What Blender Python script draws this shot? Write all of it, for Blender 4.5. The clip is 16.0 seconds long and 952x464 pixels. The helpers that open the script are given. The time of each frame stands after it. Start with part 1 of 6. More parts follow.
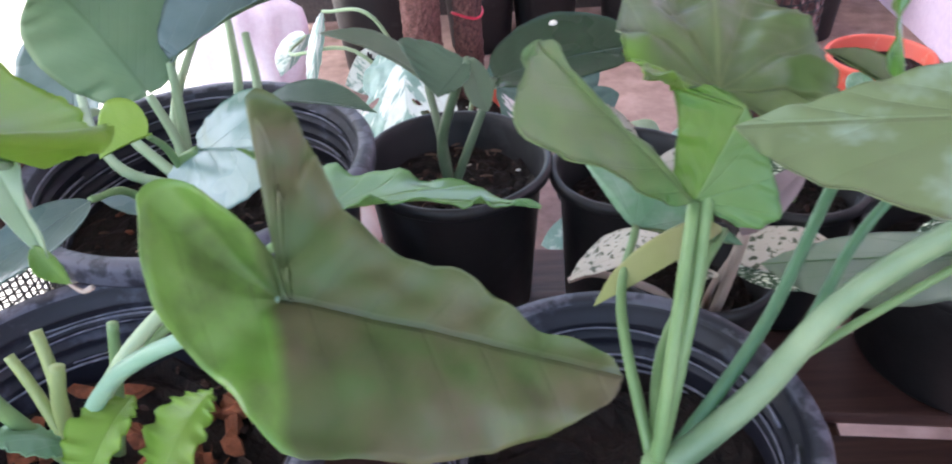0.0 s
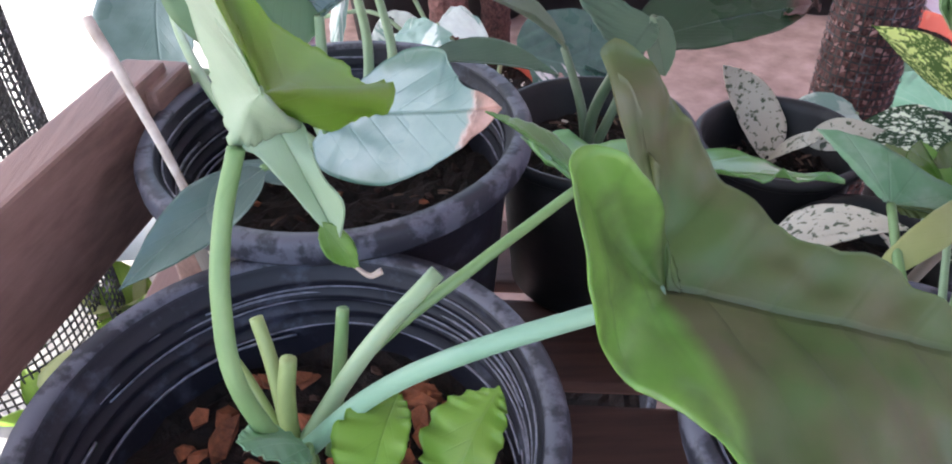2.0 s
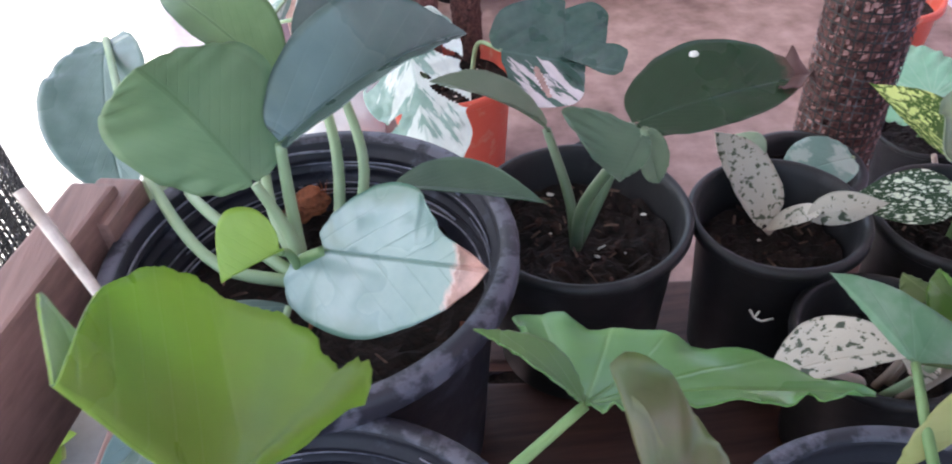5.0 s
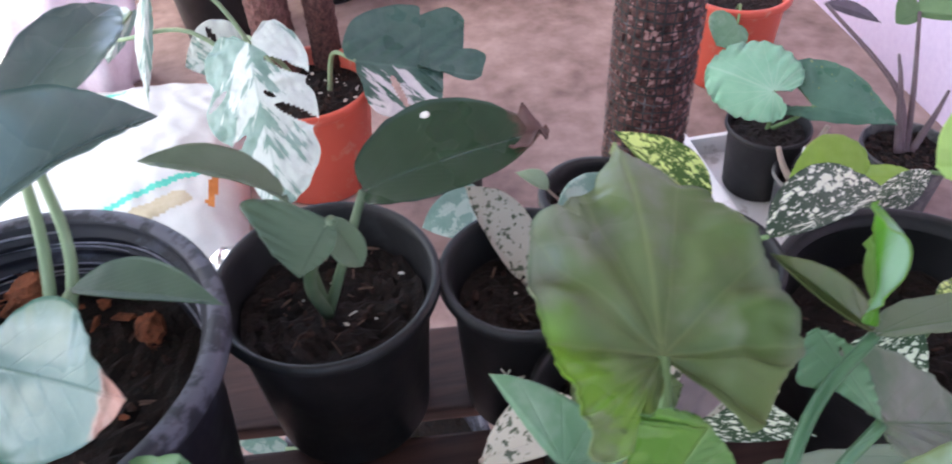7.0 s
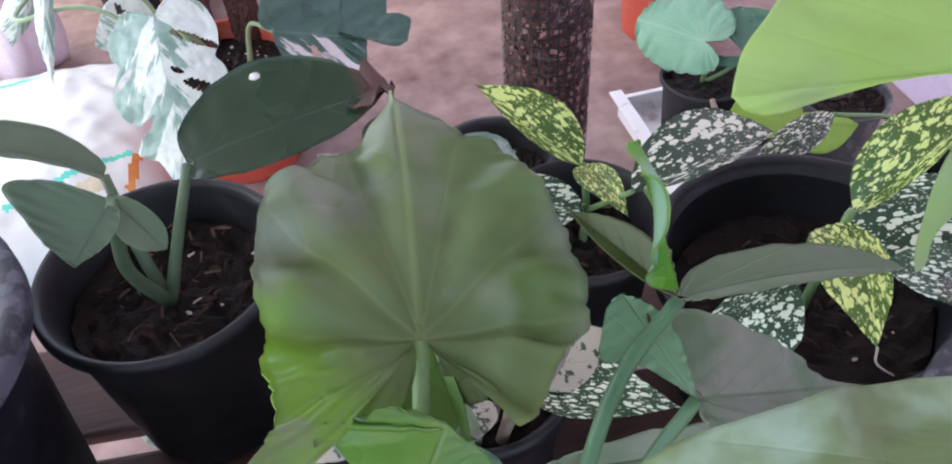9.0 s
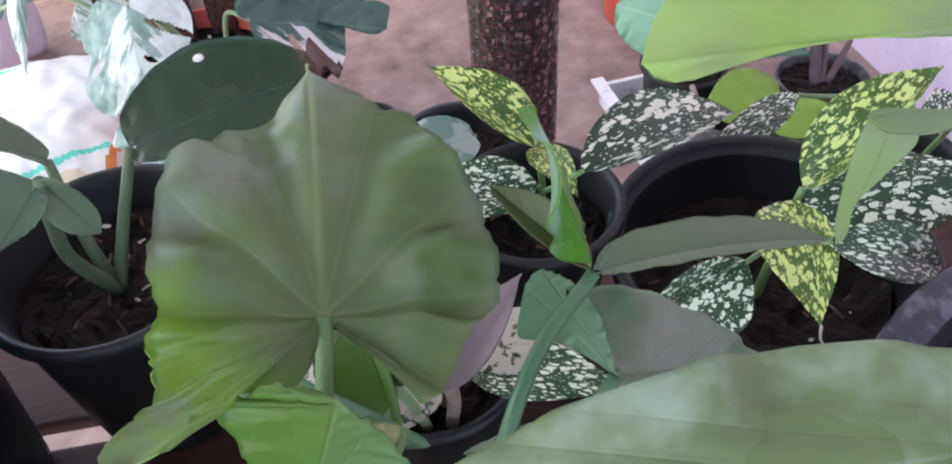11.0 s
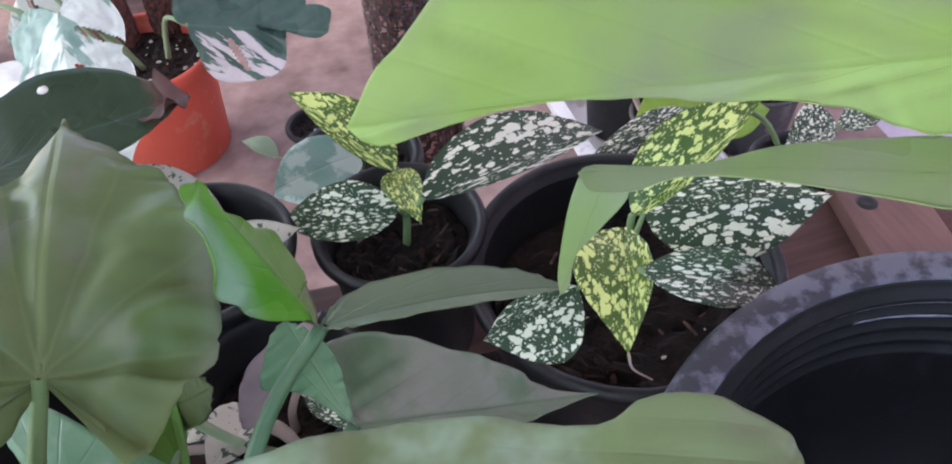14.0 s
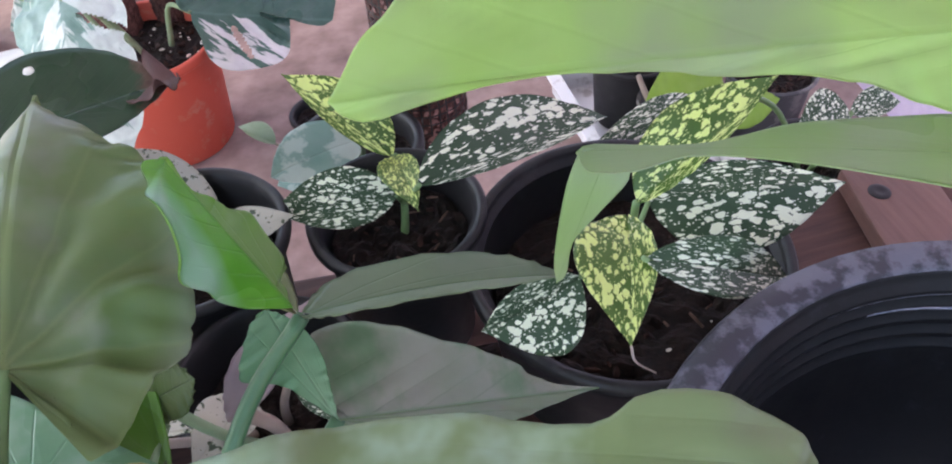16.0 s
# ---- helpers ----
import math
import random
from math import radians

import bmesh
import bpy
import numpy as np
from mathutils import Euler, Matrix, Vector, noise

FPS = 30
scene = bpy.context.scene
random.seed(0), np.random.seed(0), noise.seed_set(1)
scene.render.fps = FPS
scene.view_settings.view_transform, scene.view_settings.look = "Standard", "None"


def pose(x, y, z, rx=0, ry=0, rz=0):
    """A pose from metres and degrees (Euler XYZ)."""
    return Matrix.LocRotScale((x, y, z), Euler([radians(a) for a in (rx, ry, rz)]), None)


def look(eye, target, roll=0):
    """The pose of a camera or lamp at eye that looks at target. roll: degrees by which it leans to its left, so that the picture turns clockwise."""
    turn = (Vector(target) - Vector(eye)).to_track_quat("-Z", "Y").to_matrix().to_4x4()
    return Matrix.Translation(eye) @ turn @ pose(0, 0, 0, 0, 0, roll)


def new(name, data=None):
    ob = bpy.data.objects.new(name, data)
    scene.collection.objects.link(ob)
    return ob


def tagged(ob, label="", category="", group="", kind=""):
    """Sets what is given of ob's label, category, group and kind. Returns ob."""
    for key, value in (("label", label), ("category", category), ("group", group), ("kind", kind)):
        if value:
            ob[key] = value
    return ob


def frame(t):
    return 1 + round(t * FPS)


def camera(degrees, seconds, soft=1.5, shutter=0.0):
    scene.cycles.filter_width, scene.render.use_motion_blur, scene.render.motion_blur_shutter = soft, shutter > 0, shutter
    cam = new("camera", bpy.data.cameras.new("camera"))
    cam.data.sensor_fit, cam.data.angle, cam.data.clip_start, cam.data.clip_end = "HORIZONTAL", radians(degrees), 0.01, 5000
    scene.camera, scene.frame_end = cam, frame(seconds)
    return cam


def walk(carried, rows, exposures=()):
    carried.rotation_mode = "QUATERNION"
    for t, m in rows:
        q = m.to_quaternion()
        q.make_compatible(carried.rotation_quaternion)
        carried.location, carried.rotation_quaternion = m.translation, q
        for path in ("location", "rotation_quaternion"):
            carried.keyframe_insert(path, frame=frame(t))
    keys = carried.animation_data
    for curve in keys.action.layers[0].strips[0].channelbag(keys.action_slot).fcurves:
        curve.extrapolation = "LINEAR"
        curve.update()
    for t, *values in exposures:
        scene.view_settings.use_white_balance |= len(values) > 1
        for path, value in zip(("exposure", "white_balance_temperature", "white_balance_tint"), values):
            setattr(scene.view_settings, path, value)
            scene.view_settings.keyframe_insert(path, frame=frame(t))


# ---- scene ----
# camera: a phone held low over a bench of potted plants
cam = camera(62.10, 16.0, 1.9, 0.4)
PATH = [
    (0, -0.0039, -0.0013, 1.0911, 53.85, 3.09, -0.51),
    (0.5, -0.0455, 0.0122, 1.0853, 53.55, 2.56, 0.37),
    (1, -0.0782, 0.0132, 1.0862, 53.4, 1.76, 0.19),
    (1.5, -0.1124, 0.0263, 1.0758, 52.77, 1.5, -0.41),
    (2, -0.1275, 0.035, 1.0738, 51.69, 1.51, -1.83),
    (2.5, -0.1322, 0.0514, 1.0954, 51.13, 2.59, -2.51),
    (3, -0.1435, 0.0762, 1.1142, 51.12, 3.84, -2.64),
    (5.5, -0.102, 0.1251, 1.131, 48.06, 2.87, -7.15),
    (6, -0.0567, 0.1225, 1.1385, 48.2, 2.54, -9.73),
    (6.5, -0.0335, 0.1424, 1.1515, 47.71, 2.66, -9.61),
    (7, 0.0078, 0.1557, 1.1527, 46.93, 2.28, -11.41),
    (7.5, 0.04, 0.1691, 1.1418, 46.19, 2.32, -12.58),
    (8, 0.0554, 0.1673, 1.1355, 45.91, 2.53, -13.47),
    (8.5, 0.074, 0.1742, 1.1203, 45.02, 2.64, -14.42),
    (9, 0.0852, 0.171, 1.1164, 44.6, 3.12, -15.1),
    (11.5, 0.1102, 0.165, 1.0981, 43.39, 3.06, -15.85),
    (12, 0.1085, 0.1703, 1.0889, 42.85, 3, -15.37),
    (12.5, 0.1198, 0.17, 1.0966, 43.03, 2.58, -15.66),
    (13, 0.1433, 0.1616, 1.1148, 43.72, 2.85, -16),
    (13.5, 0.1755, 0.1498, 1.1282, 43.92, 2.97, -16.92),
    (14, 0.1876, 0.1519, 1.1208, 43.31, 2.85, -17.28),
    (14.5, 0.1869, 0.1532, 1.1169, 43.12, 2.86, -17.1),
    (15, 0.1894, 0.1588, 1.1085, 42.81, 3.32, -16.7),
    (15.5, 0.1949, 0.1594, 1.1072, 42.64, 3.36, -16.71),
    (16, 0.1941, 0.1589, 1.108, 42.73, 3.07, -16.74),
]
walk(cam, [(t, pose(x, y, z, rx, ry, rz)) for t, x, y, z, rx, ry, rz in PATH],
     [(0.0, 2.80, 6500, 12.2), (1.5, 2.72, 6500, 12.2), (3.0, 2.45, 6500, 12.2), (6.0, 2.72, 6500, 12.2), (9.0, 2.6, 6500, 12.2), (12.0, 2.6, 6500, 12.2), (16.0, 2.65, 6500, 12.2)])

# ---- world, sun, exposure ----
SUN_EL, SUN_AZ = 60.0, 282.0          # degrees; azimuth clockwise from +y
world = bpy.data.worlds.new("sky")
scene.world = world
world.use_nodes = True
wt = world.node_tree
sky = wt.nodes.new("ShaderNodeTexSky")
sky.sky_type, sky.sun_disc = "NISHITA", False
sky.sun_elevation, sky.sun_rotation = radians(SUN_EL), radians(SUN_AZ)
sky.air_density, sky.dust_density = 1.0, 4.0
wt.links.new(sky.outputs[0], wt.nodes["Background"].inputs[0])
wt.nodes["Background"].inputs[1].default_value = 0.15
sun_data = bpy.data.lights.new("sun", "SUN")
sun_data.energy, sun_data.angle, sun_data.color = 3.0, radians(0.6), (1.0, 0.96, 0.9)
sun = new("sun", sun_data)
sd = Vector((math.sin(radians(SUN_AZ)) * math.cos(radians(SUN_EL)), math.cos(radians(SUN_AZ)) * math.cos(radians(SUN_EL)), math.sin(radians(SUN_EL))))
sun.matrix_world = look((-4, 3, 5), Vector((-4, 3, 5)) - sd)


# ---- materials ----
class Mat:
    """A node material under construction: one Principled shader and short-hands for its inputs."""

    def __init__(self, name, rough=0.5, metal=0.0, spec=0.5):
        self.m = bpy.data.materials.new(name)
        self.m.use_nodes = True
        self.t = self.m.node_tree
        self.b = self.t.nodes["Principled BSDF"]
        self.b.inputs["Roughness"].default_value = rough
        self.b.inputs["Metallic"].default_value = metal
        self.b.inputs["Specular IOR Level"].default_value = spec

    def node(self, kind, **values):
        n = self.t.nodes.new(kind)
        for k, v in values.items():
            n.inputs[k.replace("_", " ")].default_value = v
        return n

    def link(self, a, b):
        self.t.links.new(a, b)

    def coord(self, kind="Object"):
        return self.t.nodes.new("ShaderNodeTexCoord").outputs[kind]

    def noise(self, scale, detail=4.0, rough=0.55, vec=None, stretch=None):
        n = self.node("ShaderNodeTexNoise", Scale=scale, Detail=detail, Roughness=rough)
        v = vec or self.coord()
        if stretch:
            mp = self.t.nodes.new("ShaderNodeMapping")
            mp.inputs["Scale"].default_value = stretch
            self.link(v, mp.inputs[0])
            v = mp.outputs[0]
        self.link(v, n.inputs["Vector"])
        return n.outputs["Fac"]

    def ramp(self, fac, *stops, mode="LINEAR"):
        n = self.t.nodes.new("ShaderNodeValToRGB")
        n.color_ramp.interpolation = mode
        while len(n.color_ramp.elements) < len(stops):
            n.color_ramp.elements.new(0.5)
        for e, (p, c) in zip(n.color_ramp.elements, stops):
            e.position, e.color = p, (*c, 1) if len(c) == 3 else c
        self.link(fac, n.inputs[0])
        return n.outputs[0]

    def mix(self, fac, a, b, mode="MIX"):
        n = self.t.nodes.new("ShaderNodeMix")
        n.data_type, n.blend_type = "RGBA", mode
        for sock, v in ((n.inputs[0], fac), (n.inputs[6], a), (n.inputs[7], b)):
            if isinstance(v, (int, float)):
                sock.default_value = v
            elif isinstance(v, tuple):
                sock.default_value = (*v, 1)
            else:
                self.link(v, sock)
        return n.outputs[2]

    def math(self, op, a, b=0.0, c=0.0):
        n = self.t.nodes.new("ShaderNodeMath")
        n.operation = op
        for sock, v in zip(n.inputs, (a, b, c)):
            if isinstance(v, (int, float)):
                sock.default_value = v
            else:
                self.link(v, sock)
        return n.outputs[0]

    def color(self, c):
        if isinstance(c, tuple):
            self.b.inputs["Base Color"].default_value = (*c, 1)
        else:
            self.link(c, self.b.inputs["Base Color"])

    def bump(self, height, strength=0.3, dist=0.002):
        n = self.node("ShaderNodeBump", Strength=strength, Distance=dist)
        self.link(height, n.inputs["Height"])
        self.link(n.outputs[0], self.b.inputs["Normal"])

    def rough(self, fac, lo, hi):
        self.link(self.math("MULTIPLY_ADD", fac, hi - lo, lo), self.b.inputs["Roughness"])


def speckled_surface(name, a, b, scale, rough=0.7, bump=0.3, dist=0.002, fine=90, metal=0.0, spec=0.4):
    m = Mat(name, rough, metal, spec)
    n1, n2 = m.noise(scale), m.noise(fine, 3)
    both = m.math("MULTIPLY_ADD", n2, 0.45, m.math("MULTIPLY", n1, 0.55))
    m.color(m.ramp(both, (0.33, a), (0.67, b)))
    m.bump(both, bump, dist)
    m.rough(n1, rough - 0.1, min(1, rough + 0.1))
    return m.m


def leaf_mat(name, dark, light, vein, veins=9.0, vein_amount=0.5, rough=0.42, thin=0.3, glow=None, slope=0.55, mottle=0.6, spots=None, blotch=None, patch=None, spec=0.5, scale=45.0, radial=0.0, tint=None, lobe=None, soft=0.02, rim=None, streak=None, flank=None):
    """A leaf's skin. UV: x along the midrib, y across (-1 to 1). spots: (colour, scale, amount); blotch: streaks
    towards the margin; patch: (colour, start) a withered end; streak: (colour, from side, amount) strips along the
    veins of one side;
    flank: (dark, light, slope) light on a lobe, put into the colour past a slanting line on the second side."""
    def dim(q):
        return tuple(0.74 * x for x in q)

    dark, light, vein, glow = dim(dark), dim(light), dim(vein), dim(glow or light)
    m = Mat(name, rough, 0.0, spec)
    uv = m.t.nodes.new("ShaderNodeSeparateXYZ")
    m.link(m.coord("UV"), uv.inputs[0])
    u, v = uv.outputs[0], m.math("ABSOLUTE", uv.outputs[1])
    n = m.noise(scale, 5)
    col = m.ramp(m.math("MULTIPLY_ADD", m.noise(14.0, 2), 0.5, m.math("MULTIPLY", n, 0.5)), (0.32, dark), (0.68, light))
    if tint:
        col = m.mix(m.ramp(m.noise(17.0, 2), (0.42, (0, 0, 0)), (0.6, (1, 1, 1))), col, dim(tint))
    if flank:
        # brighter green where light falls on the turned lobe, painted in
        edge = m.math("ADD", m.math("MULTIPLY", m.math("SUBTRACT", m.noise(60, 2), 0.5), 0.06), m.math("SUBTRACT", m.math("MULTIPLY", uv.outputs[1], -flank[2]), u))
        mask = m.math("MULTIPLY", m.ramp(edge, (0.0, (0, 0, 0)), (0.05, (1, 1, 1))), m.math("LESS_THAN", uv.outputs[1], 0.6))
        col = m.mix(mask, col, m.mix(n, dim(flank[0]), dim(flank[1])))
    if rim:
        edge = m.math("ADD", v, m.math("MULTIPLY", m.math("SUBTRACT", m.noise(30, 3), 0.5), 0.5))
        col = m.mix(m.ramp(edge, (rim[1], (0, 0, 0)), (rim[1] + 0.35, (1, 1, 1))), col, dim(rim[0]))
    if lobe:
        # lobe with the light coming through it put into the colour
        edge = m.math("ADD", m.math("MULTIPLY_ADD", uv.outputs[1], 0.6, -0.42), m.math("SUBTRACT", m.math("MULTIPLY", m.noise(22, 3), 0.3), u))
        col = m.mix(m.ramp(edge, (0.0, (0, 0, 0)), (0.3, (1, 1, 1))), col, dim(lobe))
    wave = m.math("FRACT", m.math("MULTIPLY", m.math("SUBTRACT", u, m.math("MULTIPLY", v, slope)), veins))
    near = m.math("ABSOLUTE", m.math("SUBTRACT", wave, 0.5))
    side = m.math("SUBTRACT", 1.0, m.math("MULTIPLY", near, 14.0))
    side = m.math("MULTIPLY", m.math("MAXIMUM", side, 0.0), m.math("SUBTRACT", 1.0, v))
    if radial:
        w = m.math("MULTIPLY", v, 0.62)
        ang = m.math("ARCTAN2", w, u)
        r = m.math("SQRT", m.math("ADD", m.math("MULTIPLY", u, u), m.math("MULTIPLY", w, w)))
        ray = m.math("ABSOLUTE", m.math("SUBTRACT", m.math("FRACT", m.math("MULTIPLY", ang, radial / 3.1416)), 0.5))
        side = m.math("MAXIMUM", m.math("SUBTRACT", 1.0, m.math("MULTIPLY", m.math("MULTIPLY", ray, r), 60.0 / radial * 4.0)), 0.0)
        side = m.math("MULTIPLY", side, m.math("SUBTRACT", 1.25, m.math("MULTIPLY", r, 1.0)))
    mid = m.math("MULTIPLY", m.math("MAXIMUM", m.math("SUBTRACT", 1.0, m.math("MULTIPLY", v, 28.0)), 0.0), m.math("GREATER_THAN", u, 0.0))
    vn = m.math("MINIMUM", m.math("ADD", m.math("MULTIPLY", side, 0.6 if radial else 0.3), mid), 1.0)
    if spots:
        c, sc, amount = spots[:3]
        # spots drawn out along the blade, different on every leaf
        place = m.t.nodes.new("ShaderNodeCombineXYZ")
        m.link(m.math("MULTIPLY", u, 0.062), place.inputs[0])
        m.link(m.math("MULTIPLY", uv.outputs[1], 0.036), place.inputs[1])
        m.link(m.math("MULTIPLY", m.t.nodes.new("ShaderNodeObjectInfo").outputs["Random"], 9.0), place.inputs[2])
        warp = m.t.nodes.new("ShaderNodeVectorMath")
        warp.operation = "MULTIPLY_ADD"
        wn = m.node("ShaderNodeTexNoise", Scale=sc * 1.3, Detail=2.0)
        m.link(place.outputs[0], wn.inputs["Vector"])
        m.link(wn.outputs["Color"], warp.inputs[0])
        warp.inputs[1].default_value = (0.8 / sc,) * 3
        m.link(place.outputs[0], warp.inputs[2])
        vo = m.node("ShaderNodeTexVoronoi", Scale=sc)
        m.link(warp.outputs[0], vo.inputs["Vector"])
        spot = m.math("LESS_THAN", vo.outputs["Distance"], m.math("MULTIPLY_ADD", m.noise(sc * 0.35, 2, 0.5, place.outputs[0]), 1.0, amount - 0.5))
        v2 = m.node("ShaderNodeTexVoronoi", Scale=sc * 2.2)
        m.link(warp.outputs[0], v2.inputs["Vector"])
        fine = m.math("LESS_THAN", v2.outputs["Distance"], amount - 0.14)
        spot = m.math("MAXIMUM", spot, fine)
        col = m.mix(spot, col, m.mix(n, c, dim(c)))
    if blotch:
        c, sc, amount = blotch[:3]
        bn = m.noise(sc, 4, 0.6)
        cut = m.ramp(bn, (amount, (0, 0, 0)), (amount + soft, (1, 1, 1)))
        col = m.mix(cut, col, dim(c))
    if streak:
        c, turn, amount = streak
        lane = m.t.nodes.new("ShaderNodeCombineXYZ")
        m.link(m.math("MULTIPLY", m.math("SUBTRACT", u, m.math("MULTIPLY", v, slope)), 5.0), lane.inputs[0])
        m.link(m.math("MULTIPLY", uv.outputs[1], 1.3), lane.inputs[1])
        sn = m.math("MULTIPLY_ADD", uv.outputs[1], turn, m.noise(1.0, 4, 0.6, lane.outputs[0]))
        col = m.mix(m.ramp(sn, (amount, (0, 0, 0)), (amount + 0.03, (1, 1, 1))), col, m.mix(n, dim(c), c))
    col = m.mix(m.math("MULTIPLY", vn, vein_amount), col, vein)
    if patch:
        c, start = patch
        far = m.math("ADD", u, m.math("MULTIPLY", m.math("SUBTRACT", m.noise(42, 5, 0.65), 0.5), 0.34))
        col = m.mix(m.ramp(far, (start - 0.05, (0, 0, 0)), (start - 0.01, (0.55, 0.55, 0.55))), col, tuple(min(0.8, 1.2 * x) for x in c))
        edge = m.ramp(far, (start - 0.01, (0, 0, 0)), (start + 0.015, (1, 1, 1)))
        col = m.mix(edge, col, m.ramp(m.noise(70, 4, 0.6), (0.35, tuple(0.3 * x for x in c)), (0.62, dim(c))))
    m.color(col)
    m.bump(m.math("MULTIPLY_ADD", vn, -0.7, m.math("MULTIPLY", n, mottle)), 0.5, 0.0018)
    m.rough(m.ramp(m.noise(13.0, 3), (0.35, (0, 0, 0)), (0.65, (1, 1, 1))), rough - 0.1, rough + 0.18)
    tr = m.node("ShaderNodeBsdfTranslucent")
    m.link(m.mix(0.65, col, glow or light, "MIX"), tr.inputs["Color"])
    sh = m.node("ShaderNodeMixShader", Fac=thin)
    m.link(m.b.outputs[0], sh.inputs[1])
    m.link(tr.outputs[0], sh.inputs[2])
    m.link(sh.outputs[0], m.t.nodes["Material Output"].inputs["Surface"])
    return m.m


def plastic(name, c, rough=0.4, dust=(0.2, 0.19, 0.2), amount=0.62, scale=26, spec=0.5):
    m = Mat(name, rough, 0, spec)
    n = m.noise(scale, 6, 0.62)
    m.color(m.mix(m.ramp(n, (amount - 0.05, (0, 0, 0)), (amount + 0.05, (0.75, 0.75, 0.75))), c, dust))
    m.rough(n, rough - 0.1, rough + 0.3)
    m.bump(m.noise(160, 3), 0.15, 0.001)
    return m.m


def wood(name, a, b, axis=(1, 14, 14), rough=0.6):
    m = Mat(name, rough, 0, 0.4)
    g = m.noise(9, 6, 0.65, stretch=axis)
    big = m.noise(5, 3)
    m.color(m.mix(m.ramp(big, (0.35, (0, 0, 0)), (0.75, (0.6, 0.6, 0.6))), m.ramp(g, (0.3, a), (0.7, b)), tuple(1.5 * x for x in b)))
    m.bump(g, 0.35, 0.002)
    m.rough(big, rough - 0.15, rough + 0.2)
    return m.m


BLACK = plastic("black_plastic", (0.007, 0.007, 0.008), 0.42, (0.028, 0.027, 0.03))
BLACK_DEEP = plastic("black_plastic_clean_inside", (0.005, 0.0045, 0.005), 0.5, (0.02, 0.02, 0.024), 0.66, 34, 0.3)
# scuffs, with the sky's bluish sheen mixed into both colours
BLACK_WORN = plastic("scuffed_black_plastic", (0.010, 0.010, 0.017), 0.45, (0.06, 0.064, 0.09), 0.6, 34, 0.45)
RIM_WORN = plastic("scuffed_pot_rim", (0.022, 0.022, 0.032), 0.45, (0.13, 0.13, 0.165), 0.5, 60)
ORANGE = plastic("orange_plastic", (0.62, 0.1, 0.06), 0.4, (0.6, 0.24, 0.17), 0.62)
GREY_POT = plastic("grey_plastic", (0.06, 0.06, 0.065), 0.4, (0.2, 0.19, 0.18), 0.55)
WHITE_TRAY = plastic("white_plastic", (0.75, 0.74, 0.73), 0.4, (0.45, 0.42, 0.4), 0.62)
SOIL = speckled_surface("dark_soil", (0.002, 0.0013, 0.001), (0.019, 0.0095, 0.007), 60, 0.9, 0.9, 0.004, 240)
HUSK = speckled_surface("coconut_husk", (0.08, 0.026, 0.012), (0.32, 0.105, 0.05), 50, 0.9, 0.9, 0.003, 260)
PERLITE = speckled_surface("perlite", (0.55, 0.52, 0.46), (0.8, 0.78, 0.7), 90, 0.9)
WOOD = wood("red_brown_timber", (0.022, 0.009, 0.007), (0.085, 0.037, 0.029))
WOOD_PALE = wood("pinkish_planed_timber", (0.09, 0.045, 0.037), (0.17, 0.092, 0.078), (14, 1, 14), 0.5)
WOOD_RAIL = wood("brown_rail_timber", (0.1, 0.052, 0.042), (0.25, 0.145, 0.12), (14, 1, 14), 0.5)
FLOOR_M = speckled_surface("stained_concrete", (0.12, 0.07, 0.058), (0.40, 0.285, 0.255), 2.6, 0.7, 0.2, 0.002, 14)
EARTH = speckled_surface("pale_concrete", (0.25, 0.243, 0.236), (0.34, 0.33, 0.32), 1.3, 0.8, 0.2, 0.003, 30)
WALL_M = speckled_surface("lilac_paint", (0.68, 0.56, 0.74), (0.8, 0.69, 0.84), 2.0, 0.6, 0.15, 0.001, 60)
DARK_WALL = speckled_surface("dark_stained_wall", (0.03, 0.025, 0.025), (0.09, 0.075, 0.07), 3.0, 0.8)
ROOF_M = speckled_surface("grey_roof_sheet", (0.3, 0.3, 0.3), (0.45, 0.45, 0.44), 2.0, 0.6)
FLAKE = speckled_surface("pale_bark_flake", (0.15, 0.07, 0.065), (0.42, 0.24, 0.22), 200, 0.9)
NET = plastic("black_net", (0.015, 0.015, 0.015), 0.5)
BARK = speckled_surface("coir_bark", (0.010, 0.004, 0.004), (0.19, 0.085, 0.075), 110, 0.9, 1.0, 0.004, 330)
BARK_RED = speckled_surface("red_brown_coir", (0.06, 0.022, 0.02), (0.24, 0.115, 0.1), 70, 0.9, 1.0, 0.004, 260)
STRAW = speckled_surface("dry_straw", (0.04, 0.022, 0.015), (0.2, 0.125, 0.09), 90, 0.8)
STICK = speckled_surface("dry_stick", (0.3, 0.23, 0.18), (0.72, 0.64, 0.57), 60, 0.8)
SACK = speckled_surface("white_woven_sack", (0.52, 0.56, 0.54), (0.66, 0.7, 0.68), 9, 0.55, 0.3, 0.002, 500)
BEIGE_PRINT = speckled_surface("beige_print", (0.42, 0.38, 0.24), (0.52, 0.48, 0.34), 12, 0.6)
GREEN_PRINT = speckled_surface("green_print", (0.06, 0.5, 0.38), (0.12, 0.62, 0.48), 20, 0.5)
ORANGE_PRINT = speckled_surface("orange_print", (0.55, 0.2, 0.04), (0.7, 0.3, 0.08), 20, 0.5)
PINK_CLOTH = speckled_surface("pale_pink_plastic", (0.72, 0.58, 0.66), (0.84, 0.74, 0.8), 6, 0.4)
FOIL = Mat("crumpled_foil", 0.25, 0.9)
FOIL.color((0.72, 0.72, 0.72))
FOIL = FOIL.m
RED_TIE = plastic("red_tie", (0.6, 0.03, 0.07), 0.35)
STALK = leaf_mat("green_stalk", (0.16, 0.3, 0.1), (0.3, 0.47, 0.2), (0.3, 0.5, 0.2), 3, 0.0, 0.4, 0.12)
